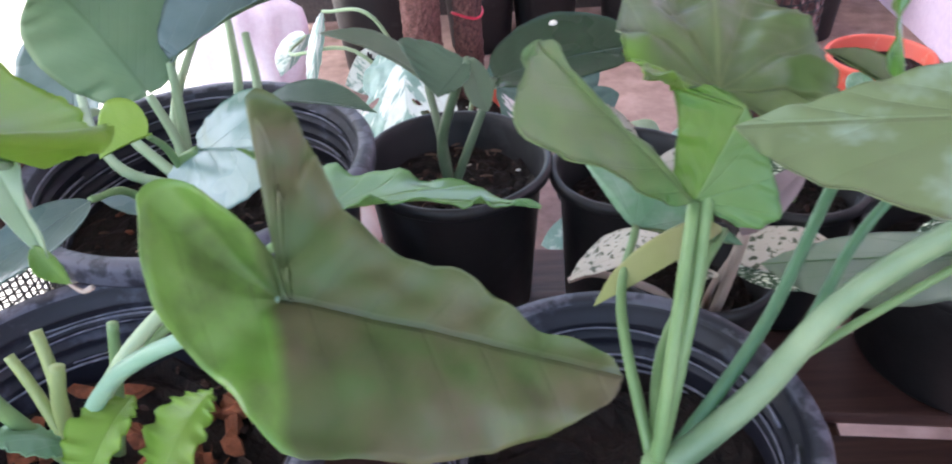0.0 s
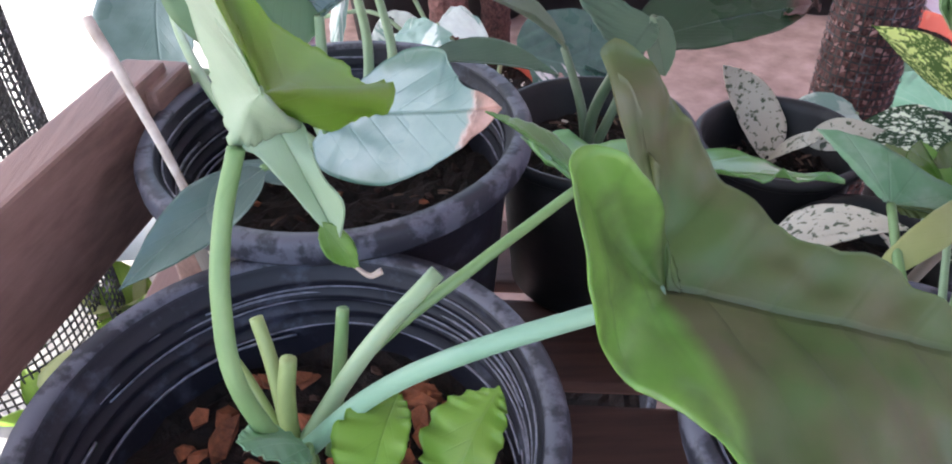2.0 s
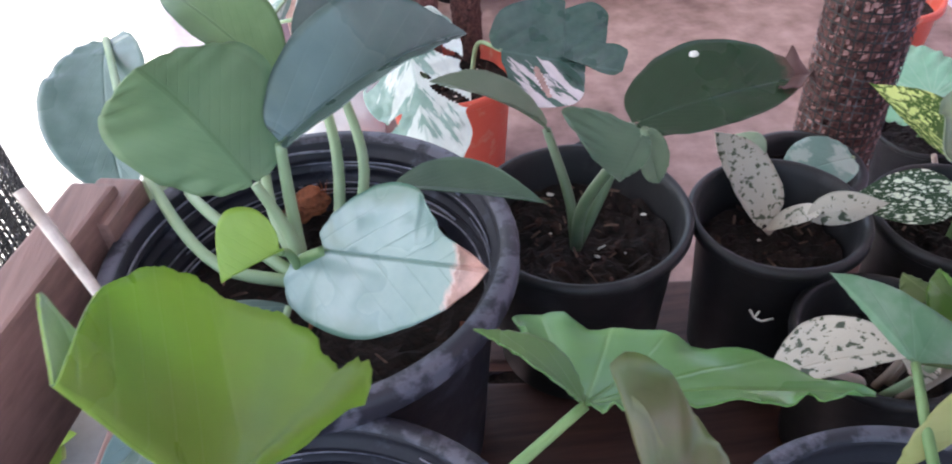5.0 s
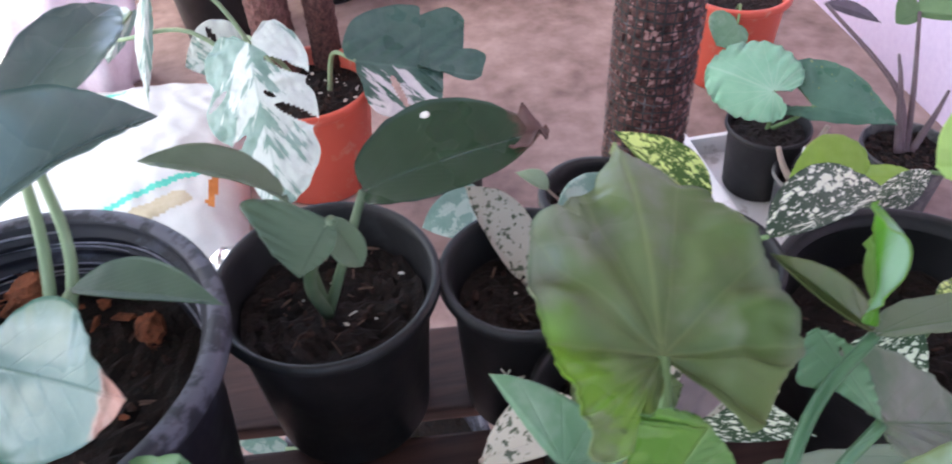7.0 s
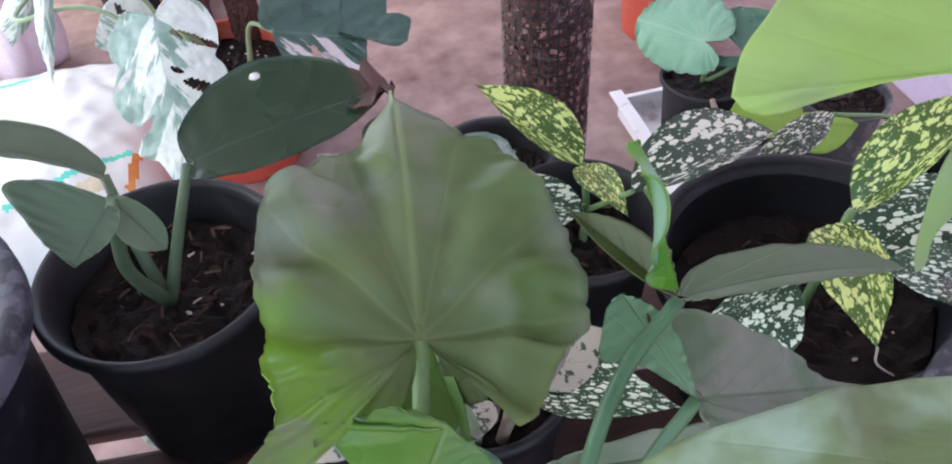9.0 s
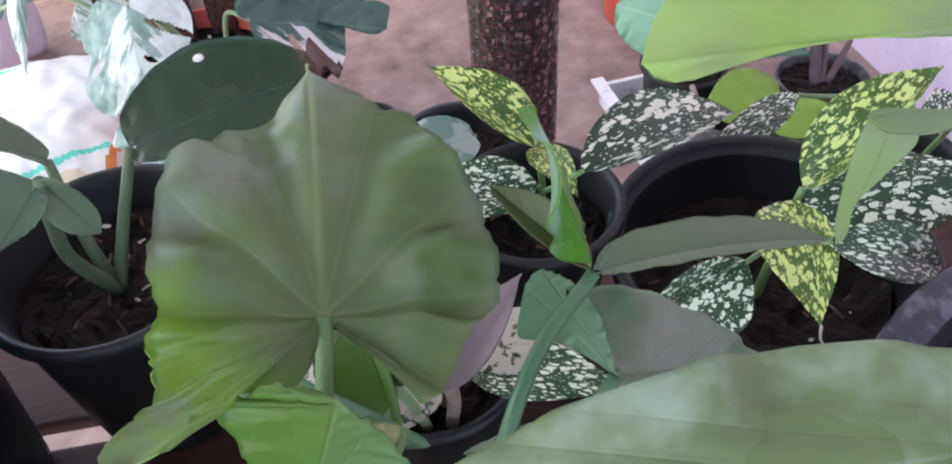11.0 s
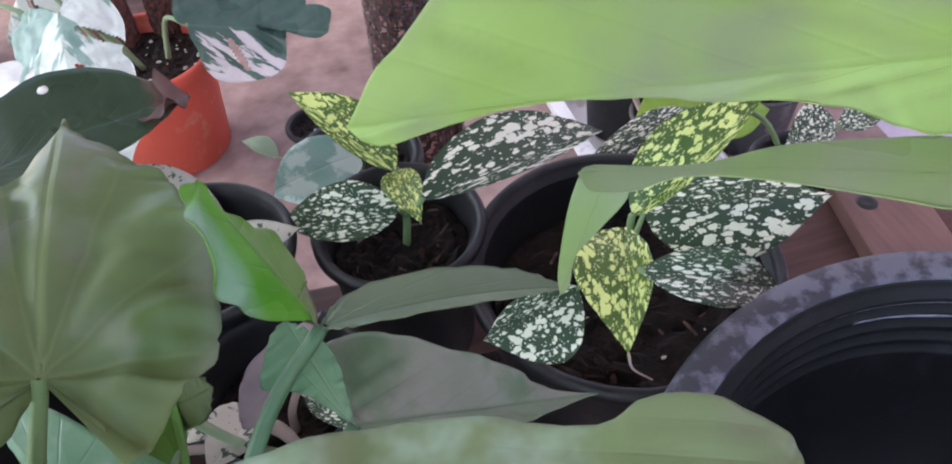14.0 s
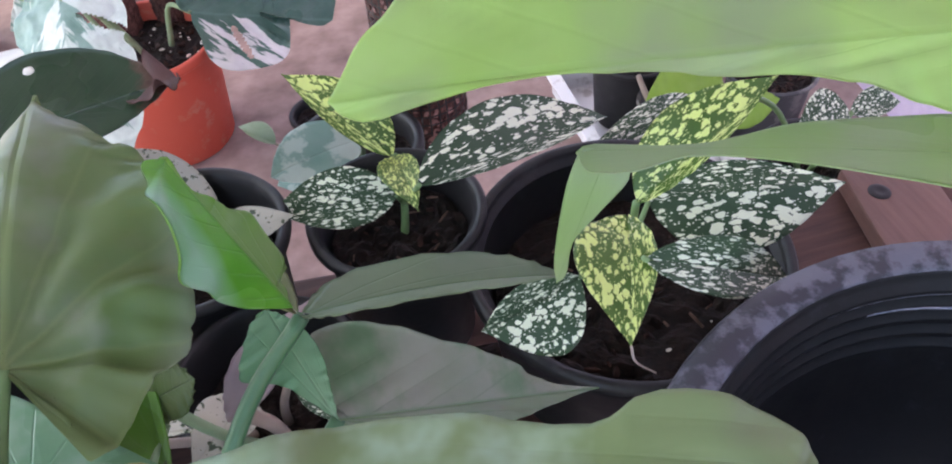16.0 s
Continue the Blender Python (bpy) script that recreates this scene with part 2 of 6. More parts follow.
STALK_PALE = leaf_mat("pale_stalk", (0.3, 0.45, 0.24), (0.45, 0.6, 0.36), (0.3, 0.5, 0.2), 3, 0.0, 0.4, 0.12)
SCRATCH = speckled_surface("pale_scratch", (0.10, 0.10, 0.13), (0.32, 0.32, 0.38), 200, 0.6)
SOIL_LIGHT = speckled_surface("brown_soil_crumbs", (0.006, 0.004, 0.003), (0.065, 0.031, 0.021), 80, 0.9, 0.8, 0.003, 240)
STALK_SAGE = leaf_mat("grey_green_stalk", (0.1, 0.17, 0.09), (0.2, 0.28, 0.16), (0.3, 0.5, 0.2), 3, 0.0, 0.4, 0.08)
STALK_SAGE2 = leaf_mat("soft_green_stalk", (0.15, 0.27, 0.13), (0.28, 0.4, 0.22), (0.3, 0.5, 0.2), 3, 0.0, 0.35, 0.1)
STALK_LIME = leaf_mat("yellow_green_stalk", (0.36, 0.46, 0.16), (0.5, 0.6, 0.26), (0.3, 0.5, 0.2), 3, 0.0, 0.4, 0.15)
STALK_TEAL2 = leaf_mat("pale_blue_green_stalk", (0.2, 0.4, 0.26), (0.32, 0.52, 0.38), (0.3, 0.5, 0.2), 3, 0.0, 0.4, 0.1)
STALK_TEAL = leaf_mat("dark_green_stalk", (0.05, 0.16, 0.07), (0.11, 0.25, 0.12), (0.3, 0.5, 0.2), 3, 0.0, 0.4, 0.1)
STALK_DARK = leaf_mat("purple_stalk", (0.1, 0.06, 0.07), (0.2, 0.14, 0.15), (0.3, 0.5, 0.2), 3, 0.0, 0.45, 0.05)
STALK_CREAM = leaf_mat("cream_pink_stalk", (0.5, 0.4, 0.32), (0.62, 0.5, 0.42), (0.3, 0.5, 0.2), 3, 0.0, 0.45, 0.1)

# leaves: (upper side, under side)
LIME = (0.5, 0.8, 0.12)
L_SILVER = (leaf_mat("silver_green_leaf", (0.10, 0.19, 0.17), (0.25, 0.37, 0.34), (0.14, 0.24, 0.2), 11, 0.5, 0.27, 0.15, (0.3, 0.55, 0.3)),
            leaf_mat("pale_leaf_under", (0.17, 0.3, 0.16), (0.24, 0.38, 0.2), (0.12, 0.22, 0.1), 11, 0.6, 0.5, 0.25, (0.35, 0.6, 0.25)))
L_SILVER_BURNT = (leaf_mat("silver_leaf_with_withered_end", (0.22, 0.36, 0.33), (0.38, 0.5, 0.47), (0.12, 0.24, 0.2), 5, 0.6, 0.27, 0.15, (0.3, 0.55, 0.3), rim=((0.14, 0.26, 0.19), 0.72), patch=((0.66, 0.36, 0.3), 0.82)), L_SILVER[1])
L_SLATE = (leaf_mat("slate_green_leaf", (0.085, 0.15, 0.125), (0.16, 0.235, 0.205), (0.3, 0.4, 0.36), 5, 0.45, 0.22, 0.1, (0.2, 0.4, 0.25), rim=((0.24, 0.33, 0.29), 0.9)), L_SILVER[1])
L_MATT = (leaf_mat("mid_green_leaf", (0.13, 0.25, 0.1), (0.22, 0.36, 0.16), (0.08, 0.16, 0.06), 11, 0.7, 0.45, 0.2, (0.35, 0.6, 0.2)), L_SILVER[1])
L_DARK = (leaf_mat("dark_green_leaf", (0.014, 0.043, 0.017), (0.03, 0.07, 0.033), (0.05, 0.1, 0.05), 12, 0.4, 0.2, 0.12, (0.1, 0.3, 0.08), patch=((0.13, 0.05, 0.045), 0.9)),
          leaf_mat("dark_leaf_under", (0.1, 0.2, 0.1), (0.18, 0.3, 0.15), (0.1, 0.2, 0.08), 12, 0.4, 0.5, 0.2))
L_WITHERED = (leaf_mat("brown_withered_leaf", (0.07, 0.03, 0.026), (0.2, 0.1, 0.085), (0.06, 0.03, 0.025), 6, 0.3, 0.5, 0.1, (0.2, 0.1, 0.06)),) * 2
L_DARK_WHOLE = (leaf_mat("plain_dark_leaf", (0.05, 0.1, 0.06), (0.11, 0.18, 0.11), (0.05, 0.1, 0.05), 12, 0.4, 0.34, 0.15, (0.2, 0.4, 0.15)),
                leaf_mat("plain_leaf_under", (0.2, 0.32, 0.17), (0.3, 0.42, 0.24), (0.12, 0.2, 0.1), 12, 0.4, 0.5, 0.2))
L_YOUNG = (leaf_mat("lime_young_leaf", (0.3, 0.5, 0.06), (0.42, 0.62, 0.12), (0.25, 0.45, 0.08), 7, 0.5, 0.4, 0.35, LIME),) * 2
L_ARROW = (leaf_mat("fresh_green_arrow_leaf", (0.1, 0.27, 0.04), (0.2, 0.40, 0.08), (0.3, 0.46, 0.16), 7, 0.5, 0.3, 0.35, LIME, scale=30, radial=6, tint=(0.2, 0.33, 0.1)),
           leaf_mat("grey_green_arrow_under", (0.16, 0.25, 0.11), (0.25, 0.33, 0.18), (0.1, 0.16, 0.07), 7, 0.7, 0.5, 0.35, (0.4, 0.6, 0.12), scale=30))
L_FRESH = (L_ARROW[0],) * 2
L_SPRING = (leaf_mat("yellow_green_arrow_leaf", (0.24, 0.48, 0.05), (0.42, 0.64, 0.13), (0.46, 0.66, 0.2), 5, 0.4, 0.32, 0.5, LIME, slope=-0.5, scale=30, tint=(0.3, 0.46, 0.08)),) * 2
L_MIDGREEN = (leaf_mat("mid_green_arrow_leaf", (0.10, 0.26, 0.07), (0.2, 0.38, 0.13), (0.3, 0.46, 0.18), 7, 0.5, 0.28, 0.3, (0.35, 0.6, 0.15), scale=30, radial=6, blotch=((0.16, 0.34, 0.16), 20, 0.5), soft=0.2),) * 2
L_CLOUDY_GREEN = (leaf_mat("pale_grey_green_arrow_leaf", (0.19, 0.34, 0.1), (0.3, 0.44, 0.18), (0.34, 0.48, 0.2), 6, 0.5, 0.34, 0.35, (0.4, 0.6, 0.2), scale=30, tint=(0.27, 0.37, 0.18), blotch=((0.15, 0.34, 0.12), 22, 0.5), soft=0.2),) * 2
L_HOOK = (leaf_mat("glossy_mid_green_leaf", (0.3, 0.5, 0.13), (0.42, 0.62, 0.22), (0.26, 0.45, 0.1), 6, 0.4, 0.3, 0.45, (0.5, 0.8, 0.2), scale=16, tint=(0.42, 0.52, 0.3)),) * 2
L_CLOUD = (leaf_mat("pale_clouded_leaf", (0.26, 0.38, 0.2), (0.4, 0.48, 0.32), (0.4, 0.52, 0.3), 7, 0.4, 0.35, 0.3, (0.5, 0.7, 0.4), blotch=((0.6, 0.68, 0.58), 22, 0.5), soft=0.15),) * 2
# bright lobe is backlight, pale rim is sheen; both painted into the colour
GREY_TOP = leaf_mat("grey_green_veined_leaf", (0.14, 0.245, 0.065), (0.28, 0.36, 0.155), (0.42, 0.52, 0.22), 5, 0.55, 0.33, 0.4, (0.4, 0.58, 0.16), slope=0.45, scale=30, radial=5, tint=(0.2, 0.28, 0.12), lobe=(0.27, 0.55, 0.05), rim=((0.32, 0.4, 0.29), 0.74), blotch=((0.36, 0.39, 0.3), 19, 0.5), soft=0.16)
L_ARROW_GREY = (GREY_TOP,) * 2
L_ARROW_SHADE = (leaf_mat("dull_olive_arrow_leaf", (0.075, 0.115, 0.03), (0.14, 0.165, 0.06), (0.05, 0.075, 0.03), 6, 0.55, 0.36, 0.24, (0.3, 0.48, 0.1), slope=0.3, scale=60, tint=(0.135, 0.125, 0.06), blotch=((0.08, 0.14, 0.032), 26, 0.46), soft=0.2),) * 2
# same olive as above; the flank colours the back lobe as lit
L_OLIVE = (leaf_mat("olive_leaf_with_lit_lobe", (0.075, 0.115, 0.03), (0.14, 0.165, 0.06), (0.05, 0.075, 0.03), 6, 0.55, 0.36, 0.17, (0.3, 0.48, 0.1), slope=0.3, scale=60, tint=(0.135, 0.125, 0.06), blotch=((0.08, 0.14, 0.032), 26, 0.46), soft=0.2, flank=((0.12, 0.32, 0.03), (0.24, 0.42, 0.1), 0.23)),) * 2
L_GREYGREEN = (leaf_mat("pale_grey_green_leaf", (0.17, 0.25, 0.15), (0.26, 0.34, 0.22), (0.15, 0.22, 0.12), 10, 0.4, 0.42, 0.2, (0.35, 0.5, 0.25)),) * 2
L_PINKISH = (leaf_mat("grey_green_dull_leaf", (0.18, 0.25, 0.16), (0.35, 0.37, 0.31), (0.12, 0.24, 0.1), 7, 0.9, 0.36, 0.3, (0.42, 0.55, 0.25), radial=6, tint=(0.22, 0.29, 0.18)),
             leaf_mat("pale_pink_under", (0.24, 0.31, 0.2), (0.42, 0.42, 0.36), (0.14, 0.26, 0.12), 6, 0.8, 0.4, 0.3, blotch=((0.15, 0.28, 0.14), 30, 0.52), soft=0.15))
# whitish blotch is leaf sheen, painted into the colour
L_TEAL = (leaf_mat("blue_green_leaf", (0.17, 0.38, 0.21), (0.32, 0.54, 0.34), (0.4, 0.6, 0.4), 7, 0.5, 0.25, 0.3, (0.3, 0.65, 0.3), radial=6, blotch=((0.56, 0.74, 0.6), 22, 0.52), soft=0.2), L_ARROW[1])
# pale teal towards the margin is a highlight put into the colour
L_CURL = (leaf_mat("green_leaf_with_teal_sheen", (0.1, 0.34, 0.03), (0.2, 0.48, 0.07), (0.3, 0.5, 0.2), 6, 0.3, 0.2, 0.35, (0.3, 0.75, 0.1), rim=((0.36, 0.58, 0.42), 0.3)),) * 2
L_TEAL_DARK = (leaf_mat("dull_blue_green_leaf", (0.06, 0.17, 0.11), (0.13, 0.28, 0.19), (0.15, 0.3, 0.2), 7, 0.4, 0.34, 0.2, (0.3, 0.6, 0.25)), L_ARROW[1])
L_MAUVE = (leaf_mat("mauve_curled_leaf", (0.34, 0.24, 0.27), (0.52, 0.4, 0.42), (0.4, 0.3, 0.3), 7, 0.4, 0.4, 0.2, (0.6, 0.45, 0.4)),) * 2
L_PALE = (leaf_mat("pale_green_leaf", (0.4, 0.56, 0.36), (0.54, 0.68, 0.5), (0.46, 0.6, 0.4), 7, 0.3, 0.3, 0.3, (0.5, 0.7, 0.35)),) * 2
L_MINT = (leaf_mat("pale_mint_leaf", (0.2, 0.4, 0.33), (0.36, 0.55, 0.48), (0.4, 0.55, 0.46), 7, 0.3, 0.45, 0.25, (0.4, 0.7, 0.5), blotch=((0.62, 0.78, 0.7), 28, 0.5), soft=0.05),) * 2
L_YELLOW = (leaf_mat("yellowing_leaf", (0.45, 0.5, 0.16), (0.62, 0.64, 0.3), (0.4, 0.45, 0.15), 7, 0.4, 0.45, 0.3, (0.65, 0.65, 0.2)),) * 2
L_LIME = (leaf_mat("translucent_lime_leaf", (0.56, 0.9, 0.19), (0.78, 1.08, 0.42), (0.45, 0.75, 0.16), 6, 0.35, 0.38, 0.6, (0.8, 1.0, 0.36), scale=16, tint=(0.58, 0.7, 0.42)),
          leaf_mat("lime_leaf_under", (0.3, 0.45, 0.16), (0.42, 0.55, 0.26), (0.25, 0.4, 0.12), 8, 0.4, 0.5, 0.5, LIME, scale=16))
# the pale blotches paint the sheen on the upper side
L_LIME_SHEEN = (leaf_mat("lime_leaf_with_pale_sheen", (0.17, 0.24, 0.09), (0.26, 0.34, 0.17), (0.24, 0.36, 0.14), 6, 0.25, 0.36, 0.22, (0.4, 0.6, 0.2), blotch=((0.36, 0.49, 0.34), 26, 0.52), scale=14, soft=0.12),
                leaf_mat("greyish_leaf_under", (0.26, 0.3, 0.2), (0.42, 0.44, 0.36), (0.3, 0.36, 0.22), 6, 0.4, 0.36, 0.35, (0.45, 0.55, 0.25), scale=20))
L_SPECK = (leaf_mat("cream_speckled_dark_leaf", (0.026, 0.07, 0.03), (0.055, 0.11, 0.05), (0.03, 0.08, 0.04), 9, 0.2, 0.5, 0.1, (0.2, 0.4, 0.1), spec=0.4, spots=((0.9, 0.96, 0.74), 235, 0.38)),) * 2
L_GOLD = (leaf_mat("gold_speckled_leaf", (0.05, 0.12, 0.015), (0.1, 0.2, 0.03), (0.1, 0.2, 0.03), 9, 0.2, 0.36, 0.25, LIME, spots=((0.86, 0.96, 0.32), 250, 0.42)),) * 2
L_CREAM = (leaf_mat("cream_leaf_with_green_flecks", (0.62, 0.56, 0.46), (0.74, 0.69, 0.56), (0.6, 0.55, 0.4), 9, 0.2, 0.45, 0.2, (0.7, 0.7, 0.4), blotch=((0.035, 0.06, 0.03), 190, 0.57), soft=0.015),) * 2
L_MARBLE = (leaf_mat("white_marbled_leaf", (0.2, 0.38, 0.3), (0.42, 0.6, 0.52), (0.3, 0.5, 0.4), 7, 0.4, 0.35, 0.2, (0.4, 0.7, 0.5), streak=((0.74, 0.82, 0.76), 0.12, 0.48)),) * 2
L_MARBLE_DARK = (leaf_mat("half_pale_marbled_leaf", (0.05, 0.13, 0.1), (0.12, 0.22, 0.18), (0.2, 0.35, 0.28), 7, 0.4, 0.35, 0.15, (0.3, 0.6, 0.3), streak=((0.8, 0.76, 0.76), -0.22, 0.62)),) * 2
L_ROUND = (leaf_mat("mint_green_leaf", (0.34, 0.72, 0.46), (0.52, 0.88, 0.62), (0.7, 0.95, 0.76), 6, 0.7, 0.4, 0.35, (0.4, 0.85, 0.4), radial=9),) * 2
L_PURPLE = (leaf_mat("purple_grey_leaf", (0.08, 0.06, 0.08), (0.16, 0.13, 0.16), (0.1, 0.1, 0.1), 6, 0.4, 0.4, 0.1),) * 2


# ---- builders ----
def mesh_object(name, verts, faces, mats, parent=None, indices=None, uvs=None, smooth=True, label=""):
    me = bpy.data.meshes.new(name)
    me.from_pydata([tuple(v) for v in verts], [], faces)
    for m in mats:
        me.materials.append(m)
    if indices is not None:
        me.polygons.foreach_set("material_index", indices)
    if uvs is not None:
        layer = me.uv_layers.new(name="uv")
        flat = np.array([uvs[i] for f in faces for i in f], dtype=np.float32)
        layer.data.foreach_set("uv", flat.ravel())
    if smooth:
        me.polygons.foreach_set("use_smooth", [True] * len(me.polygons))
    me.update()
    ob = new(name, me)
    if parent is not None:
        ob.parent = parent
        ob.matrix_parent_inverse = parent.matrix_world.inverted()
    if label:
        tagged(ob, label)
    return ob


def part(name, bm, material, parent, label="", smooth=False):
    """Links a bmesh, in world places, as one mesh object under a thing or a part."""
    bmesh.ops.recalc_face_normals(bm, faces=bm.faces)
    me = bpy.data.meshes.new(name)
    bm.to_mesh(me)
    bm.free()
    me.materials.append(material)
    if smooth:
        me.polygons.foreach_set("use_smooth", [True] * len(me.polygons))
    ob = new(name, me)
    if parent is not None:
        ob.parent = parent
        ob.matrix_parent_inverse = parent.matrix_world.inverted()
    if label:
        tagged(ob, label)
    return ob


def thing(name, at, label, category, group="", kind=""):
    ob = new(name)
    ob.empty_display_size = 0.05
    ob.location = at
    ob.matrix_world = Matrix.Translation(at)
    return tagged(ob, label, category, group, kind)


def box_bm(bm, size, m, bevel=0.0):
    r = bmesh.ops.create_cube(bm, size=1.0, matrix=m @ Matrix.Diagonal((*size, 1)))
    if bevel:
        es = list({e for v in r["verts"] for e in v.link_edges})
        bmesh.ops.bevel(bm, geom=es, offset=bevel, segments=2, affect="EDGES", profile=0.6)
    return bm


def solid(name, size, m, material, bevel=0.0, parent=None, label=""):
    bm = bmesh.new()
    box_bm(bm, size, m, bevel)
    return part(name, bm, material, parent, label)


def lathe(name, profile, at, material, parent, steps=56, label="", smooth=True, wob=0.0, axis=None, squash=1.0):
    """A turned form from (radius, height) pairs; wob makes it slightly out of round."""
    prof = np.array(profile, float)
    verts, faces = [], []
    turn = axis or Matrix.Identity(3)
    ph = (abs(at[0]) * 37 + abs(at[1]) * 53) % 6.28
    for k in range(steps):
        a = 2 * math.pi * k / steps
        f = 1 + wob * math.sin(2 * a + ph) + 0.4 * wob * math.sin(5 * a + 2 * ph)
        for r, z in prof:
            verts.append(Vector(at) + turn @ Vector((r * f * math.cos(a), r * f * math.sin(a) * squash, z)))
    n = len(prof)
    for k in range(steps):
        for j in range(n - 1):
            a, b = k * n + j, ((k + 1) % steps) * n + j
            faces.append((a, b, b + 1, a + 1))
    return mesh_object(name, verts, faces, [material], parent, smooth=smooth, label=label)


def bezier(points, n):
    """A smooth line (Catmull-Rom) through the points, n steps a span."""
    p = [Vector(q) for q in points]
    p = [p[0] * 2 - p[1]] + p + [p[-1] * 2 - p[-2]]
    out = []
    for i in range(1, len(p) - 2):
        for k in range(n):
            t = k / n
            a, b, c, d = p[i - 1], p[i], p[i + 1], p[i + 2]
            out.append(0.5 * (2 * b + (c - a) * t + (2 * a - 5 * b + 4 * c - d) * t * t + (3 * b - a - 3 * c + d) * t ** 3))
    out.append(p[-2])
    return out


def tube(name, points, r0, r1, material, parent, n=8, sides=10, label="", flat=1.0):
    line = bezier(points, n)
    verts, faces, uvs = [], [], []
    prev = None
    for i, q in enumerate(line):
        d = (line[min(i + 1, len(line) - 1)] - line[max(i - 1, 0)]).normalized()
        x = prev - d * prev.dot(d) if prev else d.orthogonal()
        x.normalize()
        prev = x
        y = d.cross(x)
        s = i / (len(line) - 1)
        r = r0 + (r1 - r0) * s
        for k in range(sides):
            a = 2 * math.pi * k / sides
            verts.append(q + x * (r * math.cos(a)) + y * (r * math.sin(a) * flat))
            uvs.append((s, k / sides))
    for i in range(len(line) - 1):
        for k in range(sides):
            a, b = i * sides + k, i * sides + (k + 1) % sides
            faces.append((a, b, b + sides, a + sides))
    faces.append(tuple(range(sides - 1, -1, -1)))
    faces.append(tuple(range(len(verts) - sides, len(verts))))
    return mesh_object(name, verts, faces, [material], parent, uvs=uvs, label=label)


# half outlines of leaves: (along the midrib, share of the half width), from the tip to the stalk
OUTLINE = {
    "lance": ((1, 0), (0.95, 0.1), (0.84, 0.38), (0.68, 0.74), (0.5, 0.97), (0.35, 1), (0.18, 0.8), (0.06, 0.42), (0, 0.03)),
    "ovate": ((1, 0), (0.97, 0.14), (0.88, 0.46), (0.72, 0.82), (0.52, 1), (0.3, 0.97), (0.12, 0.75), (0.0, 0.42), (0, 0.03)),
    "heart": ((1, 0), (0.96, 0.12), (0.86, 0.42), (0.68, 0.8), (0.45, 1), (0.2, 0.97), (0.0, 0.8), (-0.09, 0.5), (-0.08, 0.22), (0, 0.02)),
    "arrow": ((1, 0), (0.94, 0.1), (0.78, 0.36), (0.55, 0.68), (0.3, 0.9), (0.08, 1), (-0.16, 0.98), (-0.34, 0.84), (-0.4, 0.66), (-0.3, 0.42), (-0.12, 0.18), (0, 0.02)),
    "lobed": ((1, 0), (0.93, 0.14), (0.76, 0.42), (0.55, 0.62), (0.3, 0.78), (0.05, 0.9), (-0.25, 1), (-0.52, 0.98), (-0.62, 0.86), (-0.5, 0.6), (-0.25, 0.28), (0, 0.02)),
    "round": ((1, 0), (0.98, 0.22), (0.88, 0.56), (0.66, 0.88), (0.4, 1), (0.12, 0.97), (-0.14, 0.8), (-0.27, 0.52), (-0.24, 0.24), (0, 0.02)),
    "strip": ((1, 0), (0.93, 0.3), (0.8, 0.7), (0.6, 0.95), (0.4, 1), (0.2, 0.9), (0.07, 0.6), (0, 0.1)),
    "fan": ((1, 0), (0.97, 0.16), (0.9, 0.48), (0.74, 0.8), (0.5, 0.97), (0.22, 1), (-0.06, 0.93), (-0.24, 0.8), (-0.3, 0.6), (-0.2, 0.34), (-0.08, 0.14), (0, 0.02)),
}


def half_outline(kind, n):
    p = bezier([(*q, 0)[:3] for q in (OUTLINE[kind] if isinstance(kind, str) else kind)], 6)
    d = [0.0]
    for a, b in zip(p, p[1:]):
        d.append(d[-1] + (b - a).length)
    return [tuple(float(np.interp(s, d, [q[k] for q in p])) for k in range(3)) for s in np.linspace(0, d[-1], n)]


